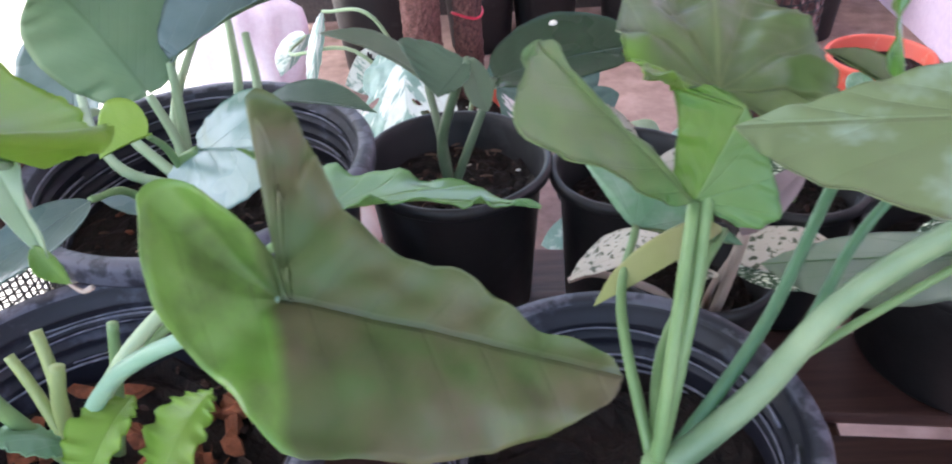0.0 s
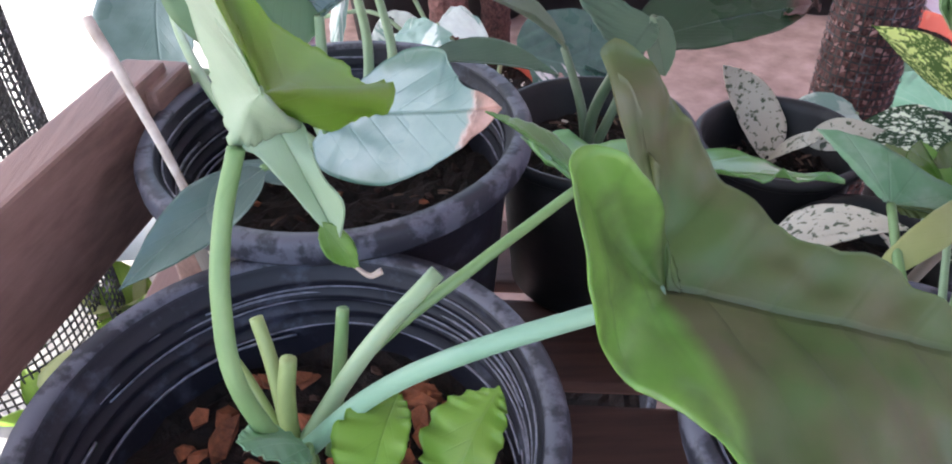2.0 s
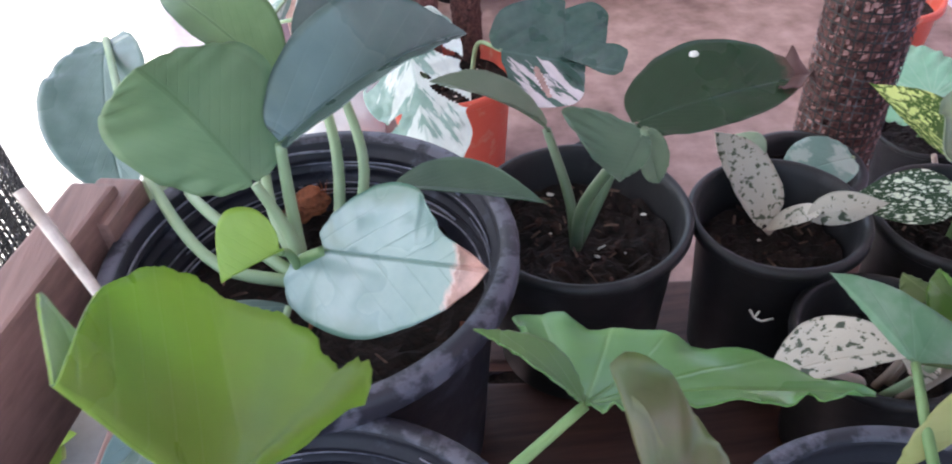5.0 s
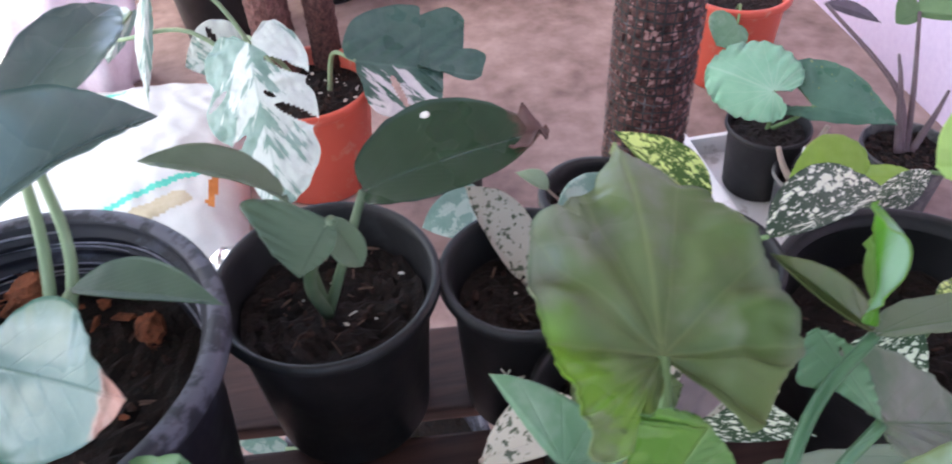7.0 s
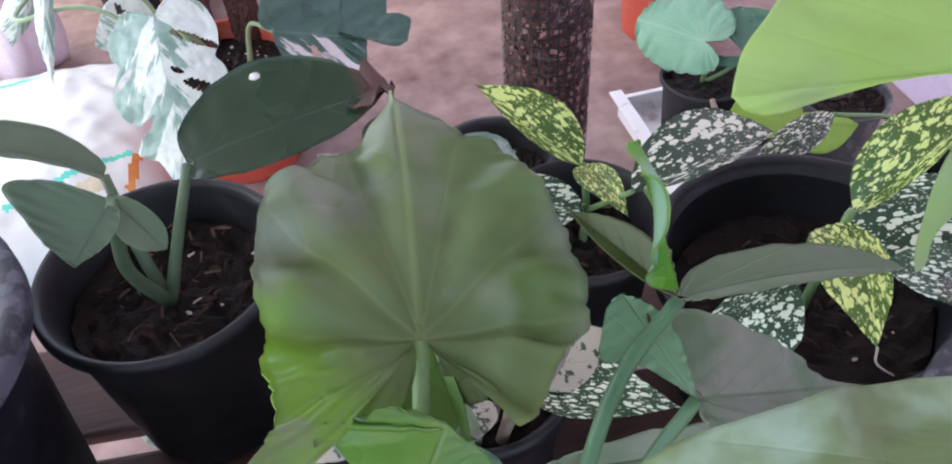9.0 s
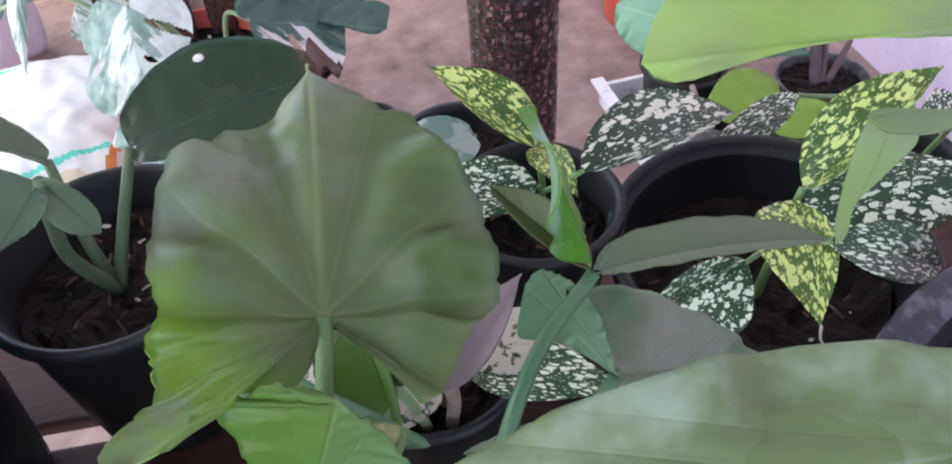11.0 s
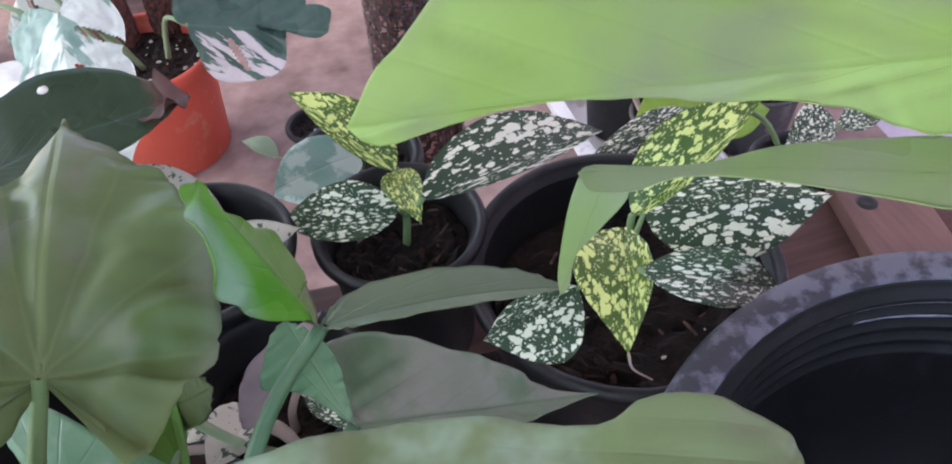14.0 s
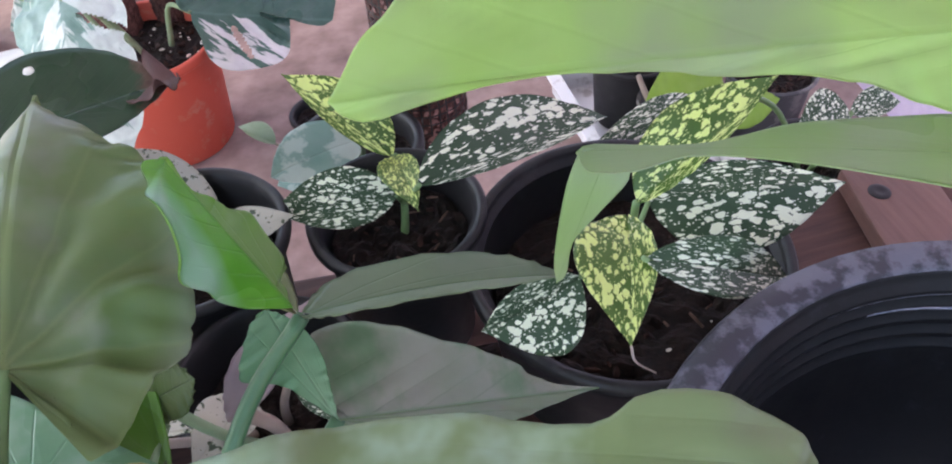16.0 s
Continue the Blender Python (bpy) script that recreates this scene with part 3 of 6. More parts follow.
def leaf(parent, J, T, L, R, kind, mats, bow=0.0, cup=0.0, wave=0.0, waves=9, rag=0.0, name="leaf", label="", lean=0.0, kinds=None, seed=0, sag=0.0, cols=9, rows=44, holes=(), quilt=0.0, veins=7.0, slope=0.55, crumple=0.075, rays=0, left=None):
    """A blade with its stalk's end at J, tip at T and widest points near L and R. bow: the midrib's rise, cup: the margins' rise,
    both in shares of the size; wave, rag: ripple and notches of the margin; sag: how far the tip drops. An outline's third
    number lifts the margin off the blade's plane. left: another skin for the first half."""
    J, T, L, R = (Vector(q) for q in (J, T, L, R))
    ax = T - J
    ln = ax.length
    sides = []
    for q in (L, R):
        a = (q - J).dot(ax) / ln ** 2
        sides.append(q - J - ax * a)
    nrm = (sides[1] - sides[0]).cross(ax).normalized()
    if nrm.z < 0:
        nrm = -nrm
    rnd = random.Random(seed + int(abs(J.x * 7919 + T.y * 6151 + L.z * 104729) * 1000))
    ph = [rnd.random() * 6.3 for _ in range(4)]
    verts, uvs, grid = [], [], []
    wid = (sides[0].length + sides[1].length) / 2
    for si, sv in enumerate(sides):
        out = half_outline((kinds or (kind, kind))[si], rows)
        g = []
        for i, (a, b, up) in enumerate(out):
            row = []
            m = min(max(a + 0.04 * (1 - a), 0.0), 1.0)
            s = i / (rows - 1)
            rg = 1 + rag * (0.5 * math.sin(37 * s + ph[0]) + 0.5 * math.sin(61 * s + ph[1]) + 0.6 * rnd.uniform(-1, 1))
            for k in range(cols + 1):
                f = k / cols
                aa, bb = m + (a - m) * f * (1 if f < 1 else 1), b * f * (1 + (rg - 1) * f ** 6)
                q = J + ax * aa + sv * bb
                lift = bow * ln * 4 * aa * (1 - aa) if aa > 0 else bow * ln * 4 * aa * 0.6
                lift += up * wid * f ** 1.4 + cup * wid * bb * bb - sag * ln * max(aa, 0) ** 2
                lift += wave * wid * (f ** 2.2) * min(1, abs(3 * b) + 0.2) * (math.sin(waves * s * 6.283 + ph[2 + si]) + 0.5 * math.sin(waves * 1.7 * s * 6.283 + ph[si]))
                fv = (aa - slope * bb) * veins
                if rays:
                    far = math.hypot(aa, bb * wid / ln)
                    lift += quilt * wid * (abs(math.cos(math.atan2(bb * wid / ln, aa) * rays)) ** 1.5 - 0.4) * min(1, 1.6 * far) * (1.1 - 0.5 * f)
                else:
                    lift -= quilt * wid * (1 - abs(2 * (fv - math.floor(fv)) - 1)) ** 2 * min(1, abs(4 * bb)) * max(0.0, 1.15 - abs(bb))
                lift += crumple * wid * (noise.noise(q * 38 + Vector((seed, 0, 0))) + 0.5 * noise.noise(q * 95 + Vector((seed, 3, 0)))) * (0.25 + 0.75 * f)
                row.append(len(verts))
                verts.append(q + nrm * lift)
                uvs.append((aa, bb * (1 if si == 0 else -1)))
            g.append(row)
        grid.append(g)
    faces = []
    for si, g in enumerate(grid):
        for i in range(rows - 1):
            for k in range(cols):
                u, v = 0.5 * (uvs[g[i][k]][0] + uvs[g[i + 1][k + 1]][0]), abs(0.5 * (uvs[g[i][k]][1] + uvs[g[i + 1][k + 1]][1]))
                if any(hs == si and ((u - 0.2 * (v - hv) - hu) / hw) ** 2 + ((v - hv) / hh) ** 2 < 1 for hs, hu, hv, hw, hh in holes):
                    continue
                f = (g[i][k], g[i + 1][k], g[i + 1][k + 1], g[i][k + 1])
                faces.append(f if si == 0 else f[::-1])
    # is the sheet's front the upper side?
    a, b, c, d = (verts[i] for i in faces[len(faces) // 4])
    if (c - a).cross(d - b).dot(nrm) < 0:
        faces = [f[::-1] for f in faces]
    n = len(verts)
    pn = [Vector((0, 0, 0)) for _ in verts]
    for f in faces:
        a, b, c, d = (verts[i] for i in f)
        w = (c - a).cross(d - b)
        for i in f:
            pn[i] += w
    for ga, gb in zip(grid[0], grid[1]):
        both = pn[ga[0]] + pn[gb[0]]
        pn[ga[0]], pn[gb[0]] = both, both.copy()
    low = [v - (p.normalized() if p.length > 1e-12 else nrm) * 0.0006 for v, p in zip(verts, pn)]
    under = [tuple(i + n for i in f[::-1]) for f in faces]
    rim = []
    for si, g in enumerate(grid):
        for i in range(rows - 1):
            p, q = g[i][cols], g[i + 1][cols]
            rim.append((p, q, q + n, p + n))
    allf = faces + under + rim
    half = len(grid[0]) * (cols + 1)
    idx = [2 if left and f[0] < half else 0 for f in faces] + [2 if left and f[0] < half else 1 for f in faces] + [0] * len(rim)
    extra = [left] if left else []
    return mesh_object(name, verts + low, allf, list(mats) + extra, parent, idx, uvs + uvs, label=label)


def stalk(parent, points, r0, r1, mat, name="stalk", label=""):
    return tube(name, points, r0, r1, mat, parent, 7, 10, label)


def soil_disc(parent, c, r, z, material, rough=0.006, label="", name="soil", seed=1):
    verts, faces = [Vector((c[0], c[1], z + 0.004))], []
    rings, steps = 14, 44
    for i in range(1, rings + 1):
        for k in range(steps):
            a = 2 * math.pi * k / steps
            x, y = c[0] + r * i / rings * math.cos(a), c[1] + r * i / rings * math.sin(a)
            h = rough * (noise.noise(Vector((x * 60, y * 60, seed))) + 0.7 * noise.noise(Vector((x * 150, y * 150, seed))) + 0.5 * noise.noise(Vector((x * 320, y * 320, seed))))
            verts.append(Vector((x, y, z + h)))
    for k in range(steps):
        faces.append((0, 1 + k, 1 + (k + 1) % steps))
    for i in range(rings - 1):
        for k in range(steps):
            a, b = 1 + i * steps + k, 1 + i * steps + (k + 1) % steps
            faces.append((a, a + steps, b + steps, b))
    return mesh_object(name, verts, faces, [material], parent, smooth=False, label=label)


def chips(parent, c, r, z, count, size, material, name, label="", seed=3, flat=0.5):
    """Loose crumbs lying on soil, as one scattered mesh."""
    rnd = random.Random(seed)
    bm = bmesh.new()
    for _ in range(count):
        a, d = rnd.random() * 6.283, r * math.sqrt(rnd.random())
        s = size * rnd.uniform(0.5, 1.3)
        m = pose(c[0] + d * math.cos(a), c[1] + d * math.sin(a), z + s * 0.25, rnd.uniform(-30, 30), rnd.uniform(-30, 30), rnd.uniform(0, 360))
        res = bmesh.ops.create_icosphere(bm, subdivisions=1, radius=s, matrix=m @ Matrix.Diagonal((rnd.uniform(0.6, 1.6), rnd.uniform(0.4, 0.8), flat * rnd.uniform(0.5, 1), 1)))
        for v in res["verts"]:
            v.co += Vector((rnd.uniform(-1, 1), rnd.uniform(-1, 1), rnd.uniform(-1, 1))) * s * 0.22
    return part(name, bm, material, parent, label)


def pot(parent, c, zr, r, zb, soil_z, material=None, rim=0.008, lip=0.012, rings=0, taper=0.78, soil=None, soil_label="", wob=0.006, body_label="", seed=1, soil_rough=0.006):
    """A nursery pot: rolled rim, tapering wall with ridges inside, floor; soil at soil_z."""
    material = material or BLACK
    h = zr - zb
    t = 0.0028
    prof = [(0, 0.004), (r * taper - 0.006, 0.004), (r * taper - 0.003, 0.0), (r * taper, 0.004), (r - rim * 0.9 - 0.004, h - lip - 0.003), (r - rim * 0.9 - 0.003, h - lip), (r - 0.002, h - lip), (r, h - lip + 0.002), (r, h - 0.003), (r - 0.002, h), (r - rim, h - 0.0005), (r - rim - 0.0015, h - 0.003)]
    ri = r - rim - 0.002
    zin = h - 0.004
    for k in range(rings):
        prof += [(ri - 0.001 * k, zin - 0.004), (ri - 0.0035 - 0.001 * k, zin - 0.0055), (ri - 0.0035 - 0.001 * k, zin - 0.0085)]
        zin -= 0.010
    prof += [(ri - 0.001 * rings - 0.002, zin - 0.004), (r * taper - t - 0.002, 0.012), (0, 0.012)]
    lathe("pot", prof, (c[0], c[1], zb), material, parent, 72, body_label, wob=wob)
    if material in (BLACK_WORN, BLACK_DEEP):
        lathe("rim", [(r + 0.0006, h - lip + 0.003), (r + 0.0008, h - 0.003), (r - 0.0015, h + 0.0012), (r - rim + 0.0005, h + 0.0008), (r - rim - 0.0008, h - 0.002), (r - rim - 0.0004, h - 0.006), (r - 0.004, h - lip + 0.002), (r + 0.0006, h - lip + 0.003)], (c[0], c[1], zb), RIM_WORN, parent, 72, wob=wob)
    f = (soil_z - zb) / h
    rs = (r * taper) + (r - r * taper) * f - 0.010
    if soil_z > zb + 0.015:
        soil_disc(parent, c, rs, soil_z, soil or SOIL, soil_rough, soil_label, seed=seed)
    return rs


# ---- the setting ----
floor = mesh_object("floor", [(-0.75, -2.5, 0), (1.6, -2.5, 0), (1.6, 4.2, 0), (-0.75, 4.2, 0), (-0.75, -2.5, -0.12), (1.6, -2.5, -0.12), (1.6, 4.2, -0.12), (-0.75, 4.2, -0.12)],
                    [(0, 1, 2, 3), (7, 6, 5, 4), (0, 4, 5, 1), (1, 5, 6, 2), (2, 6, 7, 3), (3, 7, 4, 0)], [FLOOR_M], smooth=False)
tagged(floor, "stained reddish-brown concrete porch floor", "floor", kind="structure")
ground = mesh_object("ground", [(-400, -400, -0.13), (400, -400, -0.13), (400, 400, -0.13), (-400, 400, -0.13)], [(0, 1, 2, 3)], [EARTH], smooth=False)
tagged(ground, "pale sunlit concrete yard outside the porch", "ground", kind="structure")
wall = solid("wall_east", (0.15, 4.9, 2.5), pose(1.43, 1.2, 1.25, 0, 0, -2.5), WALL_M)
tagged(wall, "lilac painted masonry wall", "wall", kind="structure")
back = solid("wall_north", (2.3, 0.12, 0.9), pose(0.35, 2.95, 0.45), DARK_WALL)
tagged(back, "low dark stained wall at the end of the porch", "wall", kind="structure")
# out of view; added and sized to hold back sun and sky
roof = solid("ceiling", (4.35, 4.4, 0.06), pose(-0.255, 0.95, 2.55), ROOF_M)
tagged(roof, "unseen grey sheet roof added to shade the porch", "ceiling", kind="structure")

# bench
BZ, BA = 0.63, -6.0
bench = thing("plant_bench", (0.1, 0.2, 0), "low red-brown timber slatted plant bench", "bench")
BM = pose(0.1, 0.2, 0, 0, 0, BA)
for y in (-0.288, -0.182, -0.076, 0.03, 0.136, 0.242, 0.348):
    solid("slat", (1.22, 0.086, 0.013), BM @ pose(0.14, y, BZ - 0.0065), WOOD, 0.003, bench)
for x in (-0.46, 0.1, 0.7):
    solid("bearer", (0.045, 0.8, 0.06), BM @ pose(x, 0.05, BZ - 0.0435), WOOD, 0.003, bench)
for x in (-0.46, 0.7):
    for y in (-0.3, 0.4):
        solid("leg", (0.05, 0.05, BZ - 0.0735), BM @ pose(x, y, (BZ - 0.0735) / 2), WOOD, 0.003, bench)
batten = solid("end_batten", (0.07, 0.26, 0.018), pose(0.606, 0.407, BZ + 0.009, 0, 0, -11.8), WOOD_PALE, 0.003, bench)
lathe("screw_hole", [(0.0, 0.0004), (0.003, 0.0004), (0.0045, 0.0012), (0.0075, 0.0008), (0.009, 0.0)], (0.611, 0.507, BZ + 0.0182), BLACK, batten, 20)
# side guard of the bench: two boards on posts
solid("guard_board", (0.03, 0.66, 0.086), pose(-0.414, 0.207, 0.800, 0, 0, -13.0), WOOD_RAIL, 0.003, bench)
solid("side_board", (0.03, 0.86, 0.055), pose(-0.408, 0.215, BZ - 0.0275, 0, 0, -4.0), WOOD_PALE, 0.003, bench)
for x, y, h in ((-0.475, 0.1, 0.79), (-0.445, 0.27, 0.79), (-0.334, 0.519, 0.836)):
    solid("guard_post", (0.03, 0.045, h), pose(x, y, h / 2, 0, 0, -13), WOOD_RAIL, 0.003, bench)


# pots on the bench
def potted(label, c, zb=BZ, category="potted plant"):
    return thing("potted_plant", (c[0], c[1], zb), label, category)


def scuffs(parent, c, r, zr, seed, count=11):
    """Thin pale scratch rings on the inner wall of a pot."""
    rnd = random.Random(seed)
    for k in range(count):
        z, a0, span = zr - 0.007 - 0.0042 * k, rnd.uniform(0, 6.3), rnd.uniform(1.5, 4.0)
        q = r - 0.0135 - 0.0007 * k
        tube("scratch", [(c[0] + q * math.cos(a0 + span * i / 12), c[1] + q * math.sin(a0 + span * i / 12), z + 0.001 * math.sin(i)) for i in range(13)], 0.0009, 0.0005, SCRATCH, parent, 3, 4)


cA = (-0.207, 0.2515)
pA = potted("arrow-leaved green plant with cut stalks in a wide ridged black pot", cA)
pot(pA, cA, 0.804, 0.1184, BZ, 0.745, BLACK_WORN, 0.010, 0.016, 4, 0.76, SOIL, "dark brown soil", seed=2, soil_rough=0.008)
scuffs(pA, cA, 0.1184, 0.804, 5)
cB = (-0.208, 0.4717)
pB = potted("silver-leaved climbing plant in a wide black pot", cB)
pot(pB, cB, 0.8207, 0.1216, BZ, 0.765, BLACK_WORN, 0.010, 0.016, 4, 0.76, SOIL, "dark soil with husk", seed=3)
scuffs(pB, cB, 0.1216, 0.8207, 8)
cC = (-0.0337, 0.5395)
pC = potted("dark-leaved plant with few leaves in a black nursery pot", cC)
pot(pC, cC, 0.7724, 0.0781, BZ, 0.742, BLACK, 0.005, 0.010, 0, 0.76, SOIL, seed=4)
cD = (0.1018, 0.5223)
pD = potted("cream-leaved plant with green flecks in a small black pot", cD)
pot(pD, cD, 0.767, 0.0618, BZ, 0.732, BLACK, 0.005, 0.010, 0, 0.76, SOIL, seed=5)
cI = (0.135, 0.425)
pI = potted("flecked pale plant in a small black nursery pot", cI)
pot(pI, cI, 0.745, 0.055, BZ, 0.715, BLACK, 0.005, 0.010, 0, 0.76, SOIL, seed=12)
cE = (0.3564, 0.4451)
pE = potted("gold-speckled bushy plant in a wide black pot", cE)
pot(pE, cE, 0.744, 0.1007, BZ, 0.70, BLACK, 0.006, 0.012, 1, 0.78, SOIL, seed=6)
cF = (0.4192, 0.1858)
pF = thing("empty_pot", (cF[0], cF[1], BZ), "large scuffed black plastic pot, empty", "pot")
pot(pF, cF, 0.809, 0.1691, BZ, 0.66, BLACK_DEEP, 0.018, 0.02, 5, 0.76, SOIL, seed=7)
scuffs(pF, cF, 0.161, 0.806, 11, 4)
cG = (0.228, 0.515)
pG = potted("small speckled plant in a black nursery pot", cG)
pot(pG, cG, 0.755, 0.058, BZ, 0.728, BLACK, 0.005, 0.010, 0, 0.76, SOIL, seed=8)
cH = (0.0468, 0.2328)
pH = potted("arrow-leaved green plant with many stalks in a scuffed black pot", cH)
pot(pH, cH, 0.813, 0.0892, BZ, 0.77, BLACK_WORN, 0.008, 0.014, 3, 0.76, SOIL, seed=9)

scuffs(pH, cH, 0.0905, 0.813, 12)
# crumbs on the soil
for par, c, r, z, n, sz, m, nm, sd_ in ((pA, cA, 0.085, 0.748, 70, 0.0085, HUSK, "husk", 1), (pB, cB, 0.09, 0.766, 14, 0.006, HUSK, "husk", 2), (pC, cC, 0.058, 0.743, 55, 0.0035, SOIL_LIGHT, "soil_crumb", 3),
                                        (pC, cC, 0.056, 0.745, 9, 0.0022, PERLITE, "perlite", 4), (pD, cD, 0.045, 0.733, 25, 0.003, SOIL_LIGHT, "soil_crumb", 5), (pE, cE, 0.075, 0.701, 30, 0.003, SOIL_LIGHT, "soil_crumb", 6),
                                        (pE, cE, 0.075, 0.702, 8, 0.0018, PERLITE, "perlite", 7), (pG, cG, 0.042, 0.729, 22, 0.003, SOIL_LIGHT, "soil_crumb", 8), (pB, cB, 0.09, 0.767, 45, 0.0035, SOIL_LIGHT, "soil_crumb", 9),
                                        (pA, cA, 0.088, 0.749, 60, 0.004, SOIL_LIGHT, "soil_crumb", 10), (pD, cD, 0.03, 0.735, 4, 0.002, PERLITE, "perlite", 13)):
    tagged(chips(par, c, r, z, n, sz, m, nm, "", sd_), kind="stuff")
def straws(parent, c, r, z, count, length, material, seed):
    """Bits of straw and root lying on the soil, as one scattered mesh."""
    rnd = random.Random(seed)
    verts, faces = [], []
    for _ in range(count):
        a, d, t = rnd.uniform(0, 6.283), r * math.sqrt(rnd.random()), rnd.uniform(0, 6.283)
        n, w = length * rnd.uniform(0.4, 1.2), rnd.uniform(0.0005, 0.0011)
        mid = Vector((c[0] + d * math.cos(a), c[1] + d * math.sin(a), z + rnd.uniform(0.001, 0.004)))
        along = Vector((math.cos(t), math.sin(t), rnd.uniform(-0.25, 0.25))) * n / 2
        side, up = Vector((-math.sin(t), math.cos(t), 0)) * w, Vector((0, 0, w))
        o = len(verts)
        verts += [mid + f * along + q for f in (-1, 0, 1) for q in (side, up + Vector((0, 0, (1 - f * f) * n * 0.1)), -side)]
        for k in (0, 3):
            faces += [(o + k, o + k + 1, o + k + 4, o + k + 3), (o + k + 1, o + k + 2, o + k + 5, o + k + 4), (o + k + 2, o + k, o + k + 3, o + k + 5)]
    return tagged(mesh_object("straw", verts, faces, [material], parent, smooth=False), kind="stuff")


for par, c, r, z, n, seed in ((pC, cC, 0.058, 0.746, 46, 71), (pD, cD, 0.045, 0.736, 18, 72), (pE, cE, 0.075, 0.704, 22, 73), (pG, cG, 0.042, 0.731, 18, 74), (pB, cB, 0.088, 0.769, 30, 75)):
    straws(par, c, r, z, n // 2, 0.011, STRAW, seed)
# large pieces of husk
for par, x, y, z, s, rz in ((pA, -0.215, 0.205, 0.752, 0.029, 20), (pA, -0.135, 0.215, 0.756, 0.026, 80), (pA, -0.172, 0.262, 0.755, 0.023, 130), (pA, -0.245, 0.245, 0.752, 0.018, 60), (pA, -0.155, 0.235, 0.755, 0.014, 10),
                            (pB, -0.219, 0.548, 0.792, 0.016, 30), (pB, -0.145, 0.515, 0.773, 0.011, 100)):
    bm = bmesh.new()
    turn = pose(x, y, z, 18, -14, rz)
    bmesh.ops.create_icosphere(bm, subdivisions=4, radius=s, matrix=turn @ Matrix.Diagonal((1.1, 0.62, 0.42, 1)))
    for v in bm.verts:
        p = v.co * 130
        v.co += (v.co - turn.translation) * (0.55 * noise.noise(v.co * 55) + 0.25 * noise.noise(Vector((p.x * 3, p.y, p.z * 3)))) + Vector((noise.noise(p), noise.noise(p + Vector((9, 0, 0))), noise.noise(p + Vector((0, 9, 0))))) * s * 0.22
    rnd = random.Random(int(abs(x * y) * 1e6))
    for _ in range(26):
        a, b = rnd.uniform(0, 6.283), rnd.uniform(-0.6, 0.9)
        foot = turn @ Vector((s * 0.9 * math.cos(a), s * 0.5 * math.sin(a), s * 0.25 * b))
        tip = turn @ Vector((s * rnd.uniform(1.1, 1.5) * math.cos(a + 0.3), s * rnd.uniform(0.6, 0.95) * math.sin(a + 0.3), s * rnd.uniform(-0.1, 0.7)))
        side = (tip - foot).cross(Vector((0, 0, 1))).normalized() * s * 0.035
        bm.faces.new([bm.verts.new(q) for q in (foot - side, foot + side, tip)])
    part("husk_piece", bm, HUSK, par, "rough orange-brown piece of coconut husk")

# silver plant
bB = (-0.212, 0.463, 0.80)
leaf(pB, (-0.193, 0.444, 0.843), (-0.109, 0.378, 0.880), (-0.166, 0.451, 0.876), (-0.176, 0.392, 0.827), "heart", L_SILVER_BURNT, -0.02, 0.0, 0.012, crumple=0.04, rows=60, cols=14,
     kinds=(((1, 0), (0.89, 0.22, 0.05), (0.73, 0.41, -0.0), (0.64, 0.64, -0.09), (0.57, 0.88, -0.1), (0.53, 1.07, -0.08), (0.39, 1.15, -0.02), (0.24, 1.0, 0.04), (0.06, 0.61, 0.06), (-0.03, 0.25, 0.02), (0, 0)),
            ((1, 0), (0.95, 0.18, 0.02), (0.84, 0.42, 0.02), (0.71, 0.62, -0.01), (0.49, 0.87, -0.0), (0.34, 1.0, 0.05), (0.13, 0.98, 0.1), (-0.17, 0.79, -0.04), (-0.25, 0.48, -0.01), (-0.22, 0.2, 0.01), (-0.13, 0.05, 0.0), (0, 0))),
     label="silver leaf with a withered pink end")
leaf(pB, (-0.228, 0.476, 0.868), (-0.259, 0.458, 0.954), (-0.295, 0.467, 0.896), (-0.210, 0.490, 0.930), "ovate", L_MATT, 0.09, 0.18, 0.02)
leaf(pB, (-0.211, 0.484, 0.887), (-0.103, 0.549, 0.908), (-0.167, 0.539, 0.928), (-0.160, 0.488, 0.902), "ovate", L_SLATE, 0.13, 0.2, 0.02)
leaf(pB, (-0.239, 0.619, 0.857), (-0.322, 0.701, 0.891), (-0.298, 0.654, 0.870), (-0.259, 0.692, 0.886), "ovate", L_MATT, 0.09, 0.2, 0.02)
leaf(pB, (-0.211, 0.614, 0.879), (-0.149, 0.718, 0.898), (-0.196, 0.670, 0.901), (-0.157, 0.646, 0.880), "ovate", L_SLATE, 0.09, 0.22, 0.02)
leaf(pB, (-0.400, 0.762, 0.824), (-0.370, 0.617, 0.755), (-0.438, 0.704, 0.792), (-0.350, 0.713, 0.809), "ovate", L_SILVER, 0.09, 0.2, 0.02)
leaf(pB, (-0.301, 0.565, 0.808), (-0.317, 0.537, 0.806), (-0.326, 0.562, 0.815), (-0.300, 0.546, 0.799), "ovate", L_PALE, 0.05, 0.1, 0.01)
leaf(pB, (-0.209, 0.417, 0.869), (-0.239, 0.410, 0.859), (-0.212, 0.437, 0.892), (-0.224, 0.414, 0.865), "heart", L_YOUNG, 0.05, 0.1, 0.01, label="small lime-green young leaf")
leaf(pB, (-0.154, 0.471, 0.861), (-0.073, 0.436, 0.867), (-0.120, 0.476, 0.869), (-0.106, 0.444, 0.866), "lance", L_DARK_WHOLE, 0.05, 0.1, 0.01)
